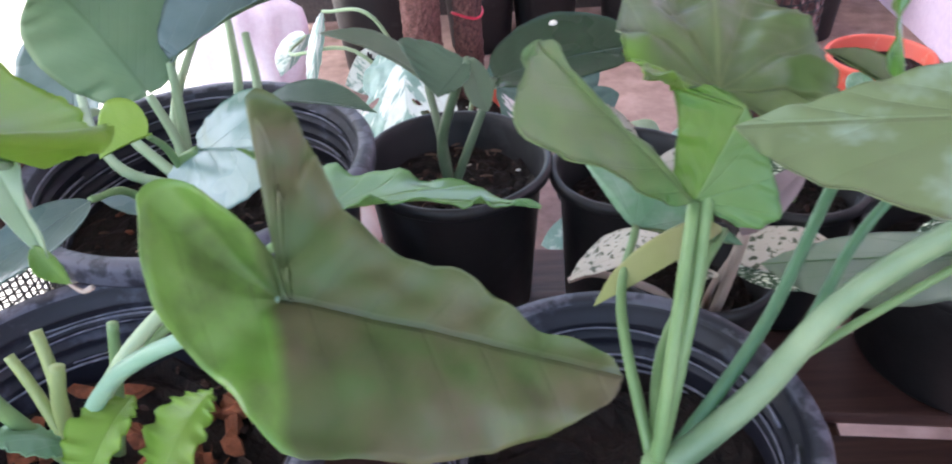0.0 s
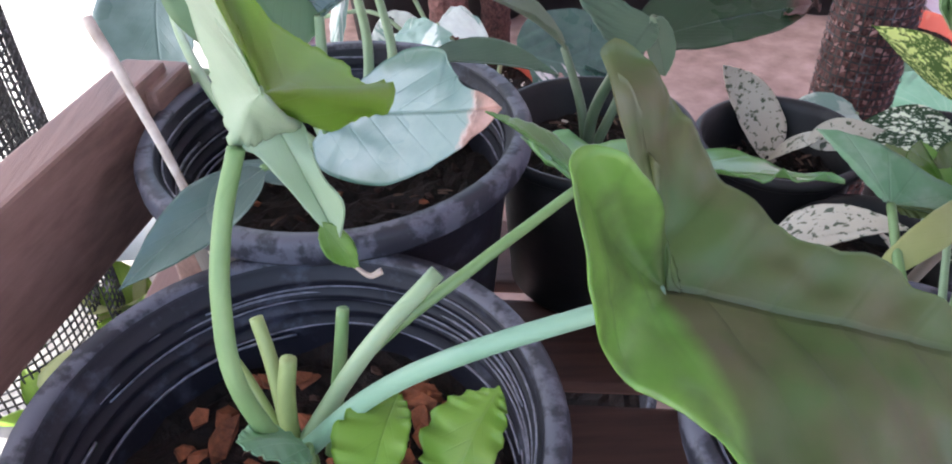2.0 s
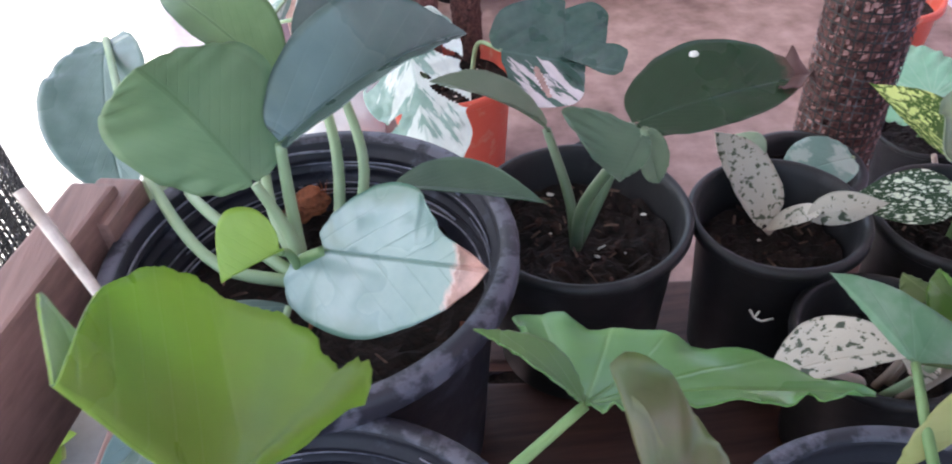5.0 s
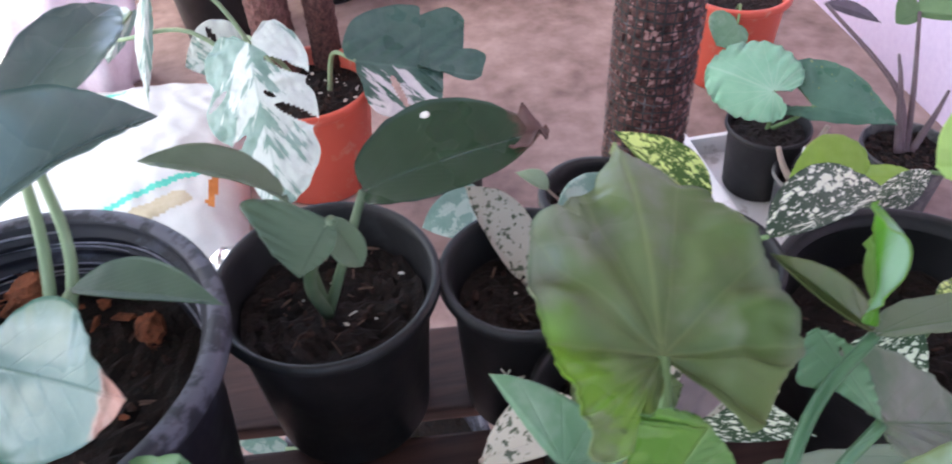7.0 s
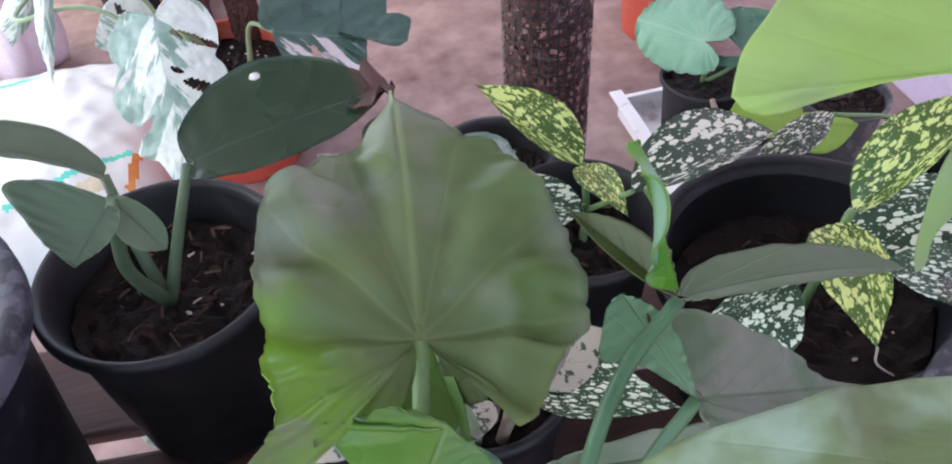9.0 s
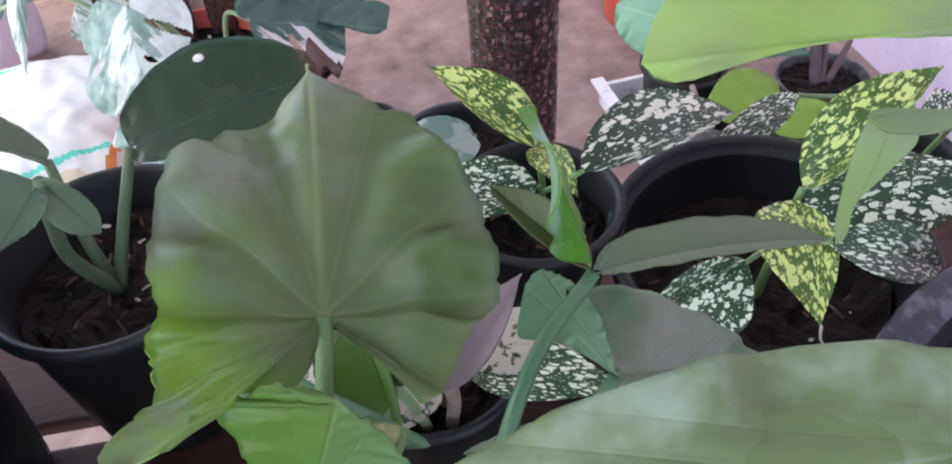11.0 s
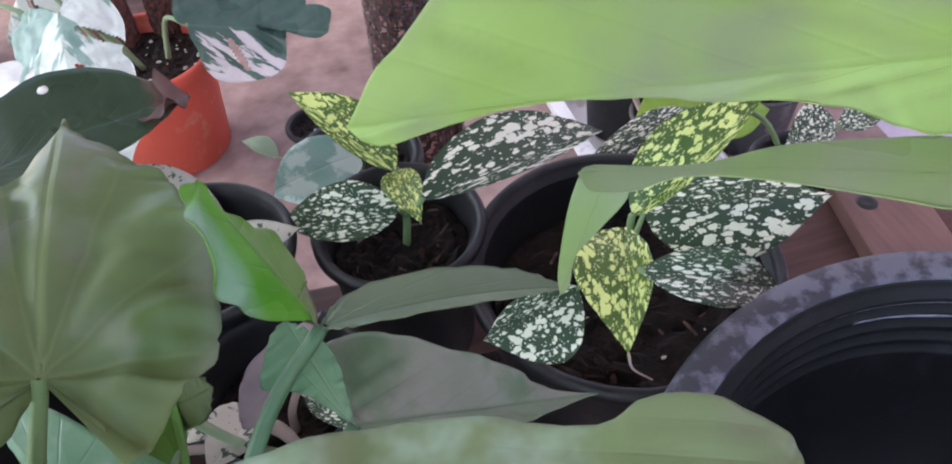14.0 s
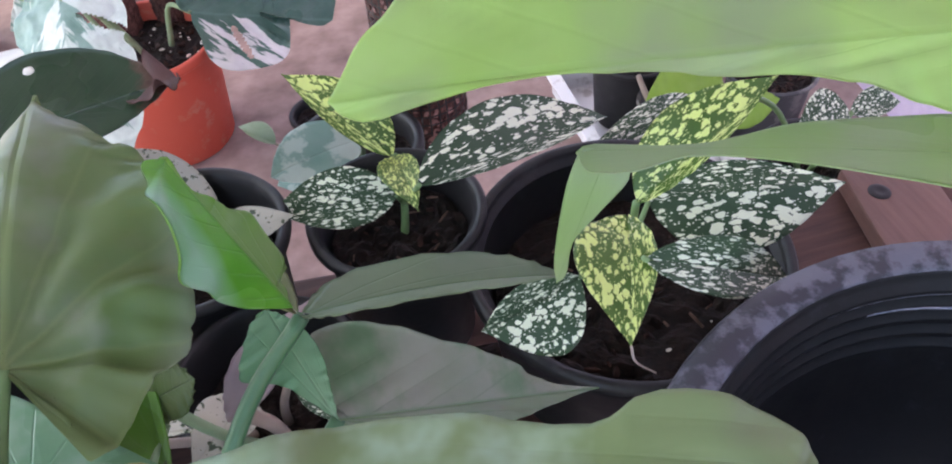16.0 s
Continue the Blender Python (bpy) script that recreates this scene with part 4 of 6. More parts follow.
leaf(pB, (-0.219, 0.438, 0.809), (-0.269, 0.436, 0.818), (-0.252, 0.441, 0.816), (-0.244, 0.430, 0.804), "lance", L_SLATE, 0.05, 0.1, 0.01)
leaf(pB, (-0.229, 0.368, 0.857), (-0.290, 0.310, 0.831), (-0.262, 0.351, 0.854), (-0.250, 0.326, 0.838), "lance", L_SLATE, 0.05, 0.22, 0.01)
stalk(pB, [bB, (-0.215, 0.468, 0.835), (-0.228, 0.476, 0.868)], 0.0042, 0.003, STALK_PALE)
stalk(pB, [bB, (-0.213, 0.48, 0.85), (-0.211, 0.484, 0.887)], 0.004, 0.003, STALK_PALE)
stalk(pB, [(-0.2, 0.50, 0.77), (-0.192, 0.54, 0.83), (-0.2, 0.58, 0.86), (-0.211, 0.614, 0.879)], 0.004, 0.003, STALK_PALE)
stalk(pB, [(-0.195, 0.50, 0.77), (-0.175, 0.53, 0.83), (-0.185, 0.57, 0.87)], 0.004, 0.003, STALK_PALE)
stalk(pB, [bB, (-0.235, 0.52, 0.83), (-0.239, 0.619, 0.857)], 0.004, 0.003, STALK_PALE)
stalk(pB, [bB, (-0.26, 0.5, 0.82), (-0.285, 0.53, 0.822), (-0.301, 0.565, 0.808)], 0.0042, 0.003, STALK_PALE)
stalk(pB, [bB, (-0.27, 0.48, 0.815), (-0.33, 0.58, 0.83), (-0.400, 0.762, 0.824)], 0.0042, 0.003, STALK_PALE)
stalk(pB, [bB, (-0.209, 0.45, 0.83), (-0.193, 0.444, 0.843)], 0.004, 0.003, STALK)
stalk(pB, [bB, (-0.21, 0.44, 0.845), (-0.209, 0.417, 0.869)], 0.003, 0.002, STALK)
stalk(pB, [bB, (-0.18, 0.47, 0.83), (-0.154, 0.471, 0.861)], 0.003, 0.002, STALK_PALE)
stalk(pB, [(-0.22, 0.43, 0.78), (-0.225, 0.42, 0.80), (-0.219, 0.438, 0.809)], 0.003, 0.002, STALK_PALE)
stalk(pB, [(-0.21, 0.43, 0.78), (-0.222, 0.4, 0.84), (-0.229, 0.368, 0.857)], 0.003, 0.002, STALK)
# dark plant
bC = (-0.037, 0.533, 0.742)
dark = leaf(pC, (0.001, 0.548, 0.833), (0.121, 0.563, 0.847), (0.046, 0.593, 0.857), (0.042, 0.532, 0.828), "ovate", L_DARK, 0.05, 0.1, 0.012, label="dark green leaf with a brown withered tip", rag=0.01)
leaf(pC, (-0.052, 0.574, 0.818), (-0.128, 0.565, 0.869), (-0.080, 0.588, 0.843), (-0.076, 0.557, 0.840), "ovate", L_GREYGREEN, 0.07, 0.2, 0.015)
big = leaf(pC, (-0.016, 0.464, 0.886), (-0.035, 0.440, 0.873), (-0.060, 0.476, 0.897), (-0.019, 0.449, 0.876), "ovate", L_DARK_WHOLE, 0.0, 0.05, 0.02, kinds=(((1.0, 0.0), (0.89, 0.33), (0.67, 0.64), (0.37, 0.98), (0.07, 0.61), (0.0, 0.02)), 'lance'))
leaf(big, (-0.016, 0.464, 0.886), (-0.005, 0.466, 0.848), (-0.018, 0.459, 0.864), (-0.003, 0.465, 0.873), "ovate", L_GREYGREEN, 0.0, 0.1, 0.03, name="leaf_lobe")
stalk(pC, [bC, (-0.02, 0.536, 0.785), (0.001, 0.548, 0.833)], 0.0042, 0.003, STALK_SAGE)
stalk(pC, [bC, (-0.042, 0.54, 0.785), (-0.052, 0.574, 0.818)], 0.0042, 0.003, STALK_SAGE)
stalk(pC, [bC, (-0.04, 0.505, 0.80), (-0.03, 0.485, 0.845), (-0.016, 0.464, 0.886)], 0.0045, 0.003, STALK_SAGE)
spot = min((v for v in dark.data.vertices if v.normal.z > 0), key=lambda v: (v.co - Vector((0.047, 0.580, 0.858))).length)
lathe("white_spot", [(0, 0.0012), (0.0014, 0.0011), (0.0024, 0.0007), (0.003, -0.0004)], spot.co, PERLITE, dark, 14, axis=spot.normal.to_track_quat("Z", "Y").to_matrix(), wob=0.15)
tip_a, tip_b = Vector((0.001, 0.548, 0.833)), Vector((0.121, 0.563, 0.847))
along = tip_b - tip_a
side = along.cross(Vector((0, 0, 1))).normalized() * 0.013
leaf(dark, tip_a + along * 0.85, tip_a + along * 1.04, tip_a + along * 0.95 - side, tip_a + along * 0.93 + side, "fan", L_WITHERED, 0.1, 0.5, 0.35, waves=3, rag=0.06, crumple=0.5, name="withered_tip", label="curled brown withered tip")
# cream plant
leaf(pD, (0.103, 0.539, 0.735), (0.072, 0.583, 0.794), (0.082, 0.561, 0.764), (0.113, 0.570, 0.775), "strip", L_CREAM, -0.08, 0.18, 0.03)
leaf(pD, (0.120, 0.518, 0.762), (0.168, 0.506, 0.778), (0.145, 0.520, 0.782), (0.148, 0.506, 0.764), "lance", L_CREAM, 0.08, -0.1, 0.01)
leaf(pD, (0.126, 0.513, 0.769), (0.103, 0.539, 0.735), (0.12, 0.535, 0.755), (0.108, 0.522, 0.747), "strip", L_CREAM, 0.05, 0.1)
stalk(pD, [(0.11, 0.53, 0.70), (0.108, 0.535, 0.73), (0.104, 0.538, 0.737)], 0.004, 0.003, STALK_CREAM)
leaf(pI, (0.040, 0.379, 0.773), (0.110, 0.360, 0.806), (0.082, 0.402, 0.790), (0.068, 0.361, 0.791), "lance", L_CREAM, 0.10, -0.12, 0.01)
leaf(pI, (0.150, 0.402, 0.770), (0.214, 0.384, 0.776), (0.185, 0.412, 0.780), (0.176, 0.380, 0.768), "ovate", L_CREAM, 0.08, -0.1, 0.02)
leaf(pI, (0.128, 0.395, 0.765), (0.104, 0.352, 0.790), (0.100, 0.375, 0.790), (0.124, 0.362, 0.780), "lance", L_CREAM, 0.08, -0.1, 0.02)
leaf(pI, (0.150, 0.400, 0.760), (0.218, 0.352, 0.778), (0.196, 0.389, 0.775), (0.180, 0.362, 0.765), "lance", L_SPECK, 0.06, 0.0, 0.02)
stalk(pI, [(0.137, 0.41, 0.71), (0.14, 0.405, 0.74), (0.150, 0.402, 0.770)], 0.0028, 0.002, STALK_CREAM)
stalk(pI, [(0.13, 0.41, 0.71), (0.128, 0.40, 0.74), (0.128, 0.395, 0.765)], 0.0028, 0.002, STALK_CREAM)
leaf(pI, (0.106, 0.352, 0.842), (0.085, 0.345, 0.832), (0.090, 0.360, 0.846), (0.098, 0.338, 0.830), "ovate", L_ARROW_SHADE, 0.06, 0.0, 0.05, rag=0.03)
leaf(pI, (0.106, 0.352, 0.846), (0.127, 0.345, 0.862), (0.112, 0.360, 0.862), (0.120, 0.340, 0.848), "ovate", L_ARROW_SHADE, 0.06, 0.0, 0.06, rag=0.03)
stalk(pI, [(0.125, 0.40, 0.71), (0.118, 0.365, 0.79), (0.106, 0.352, 0.848)], 0.0028, 0.0024, STALK_PALE)
stalk(pI, [(0.12, 0.41, 0.71), (0.1, 0.39, 0.75), (0.06, 0.385, 0.772), (0.040, 0.379, 0.773)], 0.003, 0.002, STALK_CREAM)
stalk(pI, [(0.138, 0.395, 0.716), (0.138, 0.375, 0.77), (0.134, 0.352, 0.822)], 0.0036, 0.0035, STALK_CREAM, label="cream-pink stalk")
leaf(pI, (0.130, 0.345, 0.828), (0.173, 0.372, 0.857), (0.150, 0.372, 0.846), (0.155, 0.352, 0.836), "lance", L_MAUVE, 0.03, 0.5, 0.05, label="mauve curled young leaf")
for p in ([(0.0, 0.006), (0.004, 0.0), (0.009, -0.002)], [(0.004, 0.0), (0.006, 0.007)], [(0.009, -0.002), (0.016, 0.002)]):
    pts = []
    for x, z in p:
        a = radians(238) + x / 0.056
        pts.append((cD[0] + 0.0562 * math.cos(a), cD[1] + 0.0562 * math.sin(a), 0.716 + z))
    tube("paint_mark", pts, 0.0009, 0.0009, PERLITE, pD, 3, 6)
# speckled plants
for q, m in ((((0.234, 0.532, 0.782), (0.180, 0.586, 0.821), (0.218, 0.575, 0.818), (0.203, 0.554, 0.796)), L_GOLD), (((0.236, 0.532, 0.782), (0.235, 0.462, 0.801), (0.221, 0.508, 0.789), (0.245, 0.504, 0.792)), L_GOLD), (((0.230, 0.516, 0.763), (0.152, 0.532, 0.760), (0.197, 0.539, 0.777), (0.187, 0.513, 0.750)), L_SPECK), (((0.238, 0.466, 0.815), (0.388, 0.552, 0.754), (0.297, 0.530, 0.804), (0.300, 0.494, 0.785)), L_SPECK)):
    leaf(pG, *q, "lance", m, 0.06, 0.06, 0.015)
stalk(pG, [(0.23, 0.515, 0.72), (0.235, 0.522, 0.75), (0.235, 0.532, 0.783)], 0.003, 0.002, STALK)
stalk(pG, [(0.235, 0.522, 0.75), (0.230, 0.516, 0.763)], 0.002, 0.0015, STALK)
stalk(pG, [(0.235, 0.522, 0.75), (0.238, 0.466, 0.815)], 0.002, 0.0015, STALK)
for q, m in ((((0.341, 0.413, 0.816), (0.425, 0.437, 0.858), (0.362, 0.441, 0.847), (0.395, 0.423, 0.838)), L_GOLD), (((0.333, 0.408, 0.816), (0.303, 0.336, 0.812), (0.296, 0.389, 0.818), (0.334, 0.378, 0.816)), L_GOLD), (((0.362, 0.438, 0.787), (0.471, 0.413, 0.789), (0.420, 0.445, 0.792), (0.413, 0.400, 0.764)), L_SPECK), (((0.324, 0.369, 0.827), (0.424, 0.382, 0.758), (0.375, 0.383, 0.809), (0.367, 0.362, 0.789)), L_SPECK), (((0.303, 0.395, 0.793), (0.250, 0.399, 0.764), (0.252, 0.403, 0.781), (0.282, 0.374, 0.761)), L_SPECK)):
    leaf(pE, *q, "lance", m, 0.06, 0.06, 0.015)
stalk(pE, [(0.352, 0.437, 0.695), (0.346, 0.425, 0.76), (0.341, 0.415, 0.815)], 0.0035, 0.002, STALK)
for q in ((0.362, 0.438, 0.787), (0.324, 0.369, 0.827), (0.303, 0.395, 0.793)):
    stalk(pE, [(0.346, 0.425, 0.765), q], 0.002, 0.0015, STALK)
stalk(pE, [(0.303, 0.336, 0.812), (0.306, 0.335, 0.800), (0.315, 0.331, 0.792)], 0.0007, 0.0004, STALK_CREAM, "thread")
cJ = (0.63, 0.61)
pJ = potted("speckled dark-leaved plant in a tall black pot behind the bench", cJ, 0.0)
pot(pJ, cJ, 0.60, 0.05, 0.0, 0.57, BLACK, 0.005, 0.010, 0, 0.76, SOIL, seed=15)
for q in (((0.491, 0.614, 0.700), (0.383, 0.566, 0.715), (0.435, 0.603, 0.711), (0.438, 0.582, 0.692)), ((0.587, 0.540, 0.710), (0.531, 0.529, 0.715), (0.559, 0.554, 0.728), (0.570, 0.529, 0.707)), ((0.587, 0.540, 0.710), (0.639, 0.547, 0.701), (0.616, 0.554, 0.718), (0.610, 0.537, 0.702))):
    leaf(pJ, *q, "lance", L_SPECK, 0.05, 0.05, 0.01)
stalk(pJ, [(0.63, 0.61, 0.56), (0.587, 0.540, 0.710)], 0.003, 0.002, STALK)
stalk(pJ, [(0.63, 0.61, 0.56), (0.58, 0.62, 0.66), (0.491, 0.614, 0.700)], 0.003, 0.002, STALK)
# arrow-leaved plant with cut stalks
bA = (-0.203, 0.235, 0.80)
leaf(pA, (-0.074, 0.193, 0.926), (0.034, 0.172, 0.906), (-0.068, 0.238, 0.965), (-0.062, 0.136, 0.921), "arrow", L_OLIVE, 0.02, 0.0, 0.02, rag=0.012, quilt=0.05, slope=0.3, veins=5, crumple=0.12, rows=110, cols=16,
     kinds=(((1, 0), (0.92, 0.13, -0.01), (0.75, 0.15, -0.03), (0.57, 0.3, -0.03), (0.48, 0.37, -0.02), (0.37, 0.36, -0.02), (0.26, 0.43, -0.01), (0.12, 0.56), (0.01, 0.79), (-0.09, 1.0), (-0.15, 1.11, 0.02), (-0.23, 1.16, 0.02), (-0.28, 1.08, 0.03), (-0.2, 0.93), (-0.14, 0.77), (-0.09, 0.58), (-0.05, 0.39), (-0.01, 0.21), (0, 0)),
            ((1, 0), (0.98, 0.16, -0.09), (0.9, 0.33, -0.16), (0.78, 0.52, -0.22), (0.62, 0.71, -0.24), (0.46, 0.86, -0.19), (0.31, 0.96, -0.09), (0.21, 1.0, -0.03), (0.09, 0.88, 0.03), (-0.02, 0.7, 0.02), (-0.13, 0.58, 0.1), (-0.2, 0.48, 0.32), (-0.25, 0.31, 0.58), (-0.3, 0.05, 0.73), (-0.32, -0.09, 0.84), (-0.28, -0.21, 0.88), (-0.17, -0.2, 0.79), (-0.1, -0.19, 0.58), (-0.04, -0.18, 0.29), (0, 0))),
     label="large dull green arrow leaf with a back lobe coloured as lit")
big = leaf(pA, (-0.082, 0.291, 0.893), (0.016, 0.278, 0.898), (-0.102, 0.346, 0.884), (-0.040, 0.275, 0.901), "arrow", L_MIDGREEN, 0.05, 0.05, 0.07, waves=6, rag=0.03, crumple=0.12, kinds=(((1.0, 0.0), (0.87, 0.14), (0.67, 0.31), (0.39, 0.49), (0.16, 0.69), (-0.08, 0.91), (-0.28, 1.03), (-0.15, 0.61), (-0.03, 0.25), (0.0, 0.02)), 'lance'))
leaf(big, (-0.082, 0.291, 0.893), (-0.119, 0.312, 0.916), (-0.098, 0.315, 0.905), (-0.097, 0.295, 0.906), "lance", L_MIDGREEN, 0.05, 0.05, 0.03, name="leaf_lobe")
# pale skin on the folded half and lobe paints the sky's reflection
big = leaf(pA, (-0.178, 0.215, 0.979), (-0.188, 0.208, 1.031), (-0.201, 0.249, 0.958), (-0.152, 0.271, 0.949), "arrow", L_SPRING, 0.0, 0.0, 0.02, waves=5, rows=110, cols=16, crumple=0.07, rag=0.05, left=L_PALE[0], label="bright green ragged arrow leaf, sky sheen coloured into its folded margin",
           kinds=(((1, 0), (0.81, 0.38, 0.44), (0.58, 0.47, 0.38), (0.27, 0.53, 0.31), (-0.11, 0.77, 0.19), (-0.37, 1.0, 0.0), (-0.56, 1.22, -0.37), (-0.57, 0.76, -0.04), (-0.6, 0.02, 0.55), (-0.58, -0.5, 0.99), (-0.37, -0.18, 0.51), (0, 0)),
            ((1, 0), (0.65, 0.11, 0.71), (0.16, 0.2, 1.15), (-0.25, 0.32, 1.25), (-0.49, 0.47, 1.11), (-0.63, 0.61, 0.94), (-0.71, 0.78, 0.56), (-0.74, 0.84, 0.28), (-0.77, 1.0, 0.0), (-0.83, 0.92, -0.03), (-0.78, 0.69, 0.13), (-0.73, 0.52, 0.22), (-0.7, 0.37, 0.3), (-0.58, 0.17, 0.43), (-0.37, 0.06, 0.31), (0, 0))))
leaf(big, (-0.188, 0.250, 0.957), (-0.168, 0.228, 0.920), (-0.182, 0.233, 0.938), (-0.171, 0.233, 0.941), "strip", (L_PALE[0], L_SPRING[0]), 0.0, 0.0, 0.03, waves=4, crumple=0.06, name="leaf_lobe", rows=50, cols=10,
     kinds=(((1, 0), (0.81, 0.58, -0.13), (0.54, 1.0, -0.0), (0.29, 1.75, -0.55), (0.2, 2.4, -0.87), (0.13, 1.77, -0.62), (0, 0)),
            ((1, 0), (0.79, 1.46, 0.2), (0.58, 1.0, 0.0), (0.36, 0.87, -0.78), (0.22, 0.97, -1.2), (0.1, 0.56, -0.65), (0, 0))))
leaf(big, (-0.173, 0.230, 0.926), (-0.163, 0.227, 0.909), (-0.172, 0.226, 0.916), (-0.165, 0.230, 0.919), "lance", L_ARROW, 0.1, 0.5, 0.05, name="leaf_tip")
stalk(big, [(-0.164, 0.227, 0.910), (-0.160, 0.227, 0.906), (-0.156, 0.228, 0.907)], 0.0006, 0.0012, STALK_CREAM, "dried_tip")
leaf(pA, (-0.190, 0.217, 0.832), (-0.210, 0.206, 0.851), (-0.206, 0.222, 0.835), (-0.196, 0.200, 0.840), "ovate", L_TEAL, 0.1, 0.1, 0.05)
leaf(pA, (-0.164, 0.189, 0.845), (-0.155, 0.222, 0.854), (-0.178, 0.201, 0.848), (-0.150, 0.204, 0.851), "ovate", L_SPRING, 0.1, 0.1, 0.12, rag=0.04)
leaf(pA, (-0.137, 0.188, 0.842), (-0.119, 0.216, 0.862), (-0.149, 0.204, 0.841), (-0.118, 0.199, 0.850), "ovate", L_SPRING, 0.1, 0.1, 0.12, rag=0.04)
stalk(pA, [bA, (-0.165, 0.215, 0.86), (-0.13, 0.2, 0.897), (-0.074, 0.193, 0.925)], 0.0041, 0.0028, STALK_TEAL2)
stalk(pA, [bA, (-0.17, 0.25, 0.845), (-0.125, 0.27, 0.872), (-0.082, 0.291, 0.893)], 0.0033, 0.0020, STALK)
stalk(pA, [(-0.2, 0.23, 0.80), (-0.206, 0.212, 0.87), (-0.206, 0.218, 0.905), (-0.203, 0.23, 0.928), (-0.196, 0.238, 0.949)], 0.0036, 0.0028, STALK)
stalk(pA, [bA, (-0.17, 0.245, 0.85), (-0.140, 0.262, 0.876)], 0.0040, 0.0033, STALK_PALE, "cut_stalk")
stalk(pA, [bA, (-0.208, 0.252, 0.835), (-0.213, 0.262, 0.856)], 0.0033, 0.0028, STALK_LIME, "cut_stalk")
stalk(pA, [bA, (-0.202, 0.24, 0.83), (-0.199, 0.246, 0.849)], 0.0041, 0.0033, STALK_LIME, "cut_stalk")
stalk(pA, [bA, (-0.218, 0.25, 0.83), (-0.228, 0.258, 0.845)], 0.0030, 0.0024, STALK_LIME, "cut_stalk")
stalk(pA, [(-0.19, 0.245, 0.79), (-0.183, 0.258, 0.83), (-0.179, 0.265, 0.856)], 0.0032, 0.0026, STALK, "cut_stalk")
stalk(pA, [(-0.2, 0.232, 0.74), (-0.2, 0.235, 0.805)], 0.0086, 0.0066, STALK, "stem")
for J in ((-0.190, 0.217, 0.832), (-0.164, 0.189, 0.845), (-0.137, 0.188, 0.842)):
    stalk(pA, [(-0.195, 0.228, 0.77), ((J[0] - 0.195) / 2, (J[1] + 0.228) / 2, J[2] - 0.02), J], 0.0026, 0.0020, STALK)
# plant with many stalks
cV = (0.70, 0.02)
pV = potted("large-leaved lime-green plant in a black nursery pot", cV)
pot(pV, cV, 0.78, 0.085, BZ, 0.75, BLACK, 0.005, 0.010, 0, 0.76, SOIL, seed=16)
bH = (0.06, 0.212, 0.80)
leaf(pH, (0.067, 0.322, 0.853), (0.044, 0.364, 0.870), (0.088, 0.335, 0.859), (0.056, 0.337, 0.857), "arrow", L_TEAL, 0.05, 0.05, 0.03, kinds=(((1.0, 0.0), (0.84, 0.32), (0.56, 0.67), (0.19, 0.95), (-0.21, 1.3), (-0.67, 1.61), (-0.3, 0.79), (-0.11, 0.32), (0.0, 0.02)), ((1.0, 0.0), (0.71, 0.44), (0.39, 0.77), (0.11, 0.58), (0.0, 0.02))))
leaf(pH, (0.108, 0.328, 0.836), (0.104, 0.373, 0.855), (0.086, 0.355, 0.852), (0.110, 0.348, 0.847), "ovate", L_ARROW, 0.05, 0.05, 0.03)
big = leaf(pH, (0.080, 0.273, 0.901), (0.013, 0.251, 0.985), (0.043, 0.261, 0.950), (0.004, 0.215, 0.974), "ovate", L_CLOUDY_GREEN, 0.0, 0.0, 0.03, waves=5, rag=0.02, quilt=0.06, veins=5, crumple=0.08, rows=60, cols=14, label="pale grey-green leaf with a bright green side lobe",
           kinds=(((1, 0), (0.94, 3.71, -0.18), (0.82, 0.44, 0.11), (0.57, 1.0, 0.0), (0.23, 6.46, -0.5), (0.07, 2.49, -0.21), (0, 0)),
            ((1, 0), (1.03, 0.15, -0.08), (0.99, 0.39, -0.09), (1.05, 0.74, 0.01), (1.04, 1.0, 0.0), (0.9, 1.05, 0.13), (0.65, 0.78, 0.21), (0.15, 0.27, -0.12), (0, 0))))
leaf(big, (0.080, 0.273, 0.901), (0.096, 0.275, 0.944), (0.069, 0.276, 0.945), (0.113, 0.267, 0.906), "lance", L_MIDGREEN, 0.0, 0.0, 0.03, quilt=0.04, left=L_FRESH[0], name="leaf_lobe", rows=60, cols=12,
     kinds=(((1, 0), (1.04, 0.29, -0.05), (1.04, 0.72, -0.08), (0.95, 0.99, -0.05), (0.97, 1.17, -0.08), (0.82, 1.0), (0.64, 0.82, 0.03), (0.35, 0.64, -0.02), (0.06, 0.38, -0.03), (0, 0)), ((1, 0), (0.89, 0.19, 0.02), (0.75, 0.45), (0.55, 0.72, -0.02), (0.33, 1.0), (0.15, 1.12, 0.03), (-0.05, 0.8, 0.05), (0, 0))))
leaf(pH, (0.111, 0.318, 0.852), (0.041, 0.281, 0.838), (0.061, 0.306, 0.851), (0.069, 0.300, 0.843), "strip", L_YELLOW, 0.15, -0.2, 0.05, label="drooping yellowing leaf")
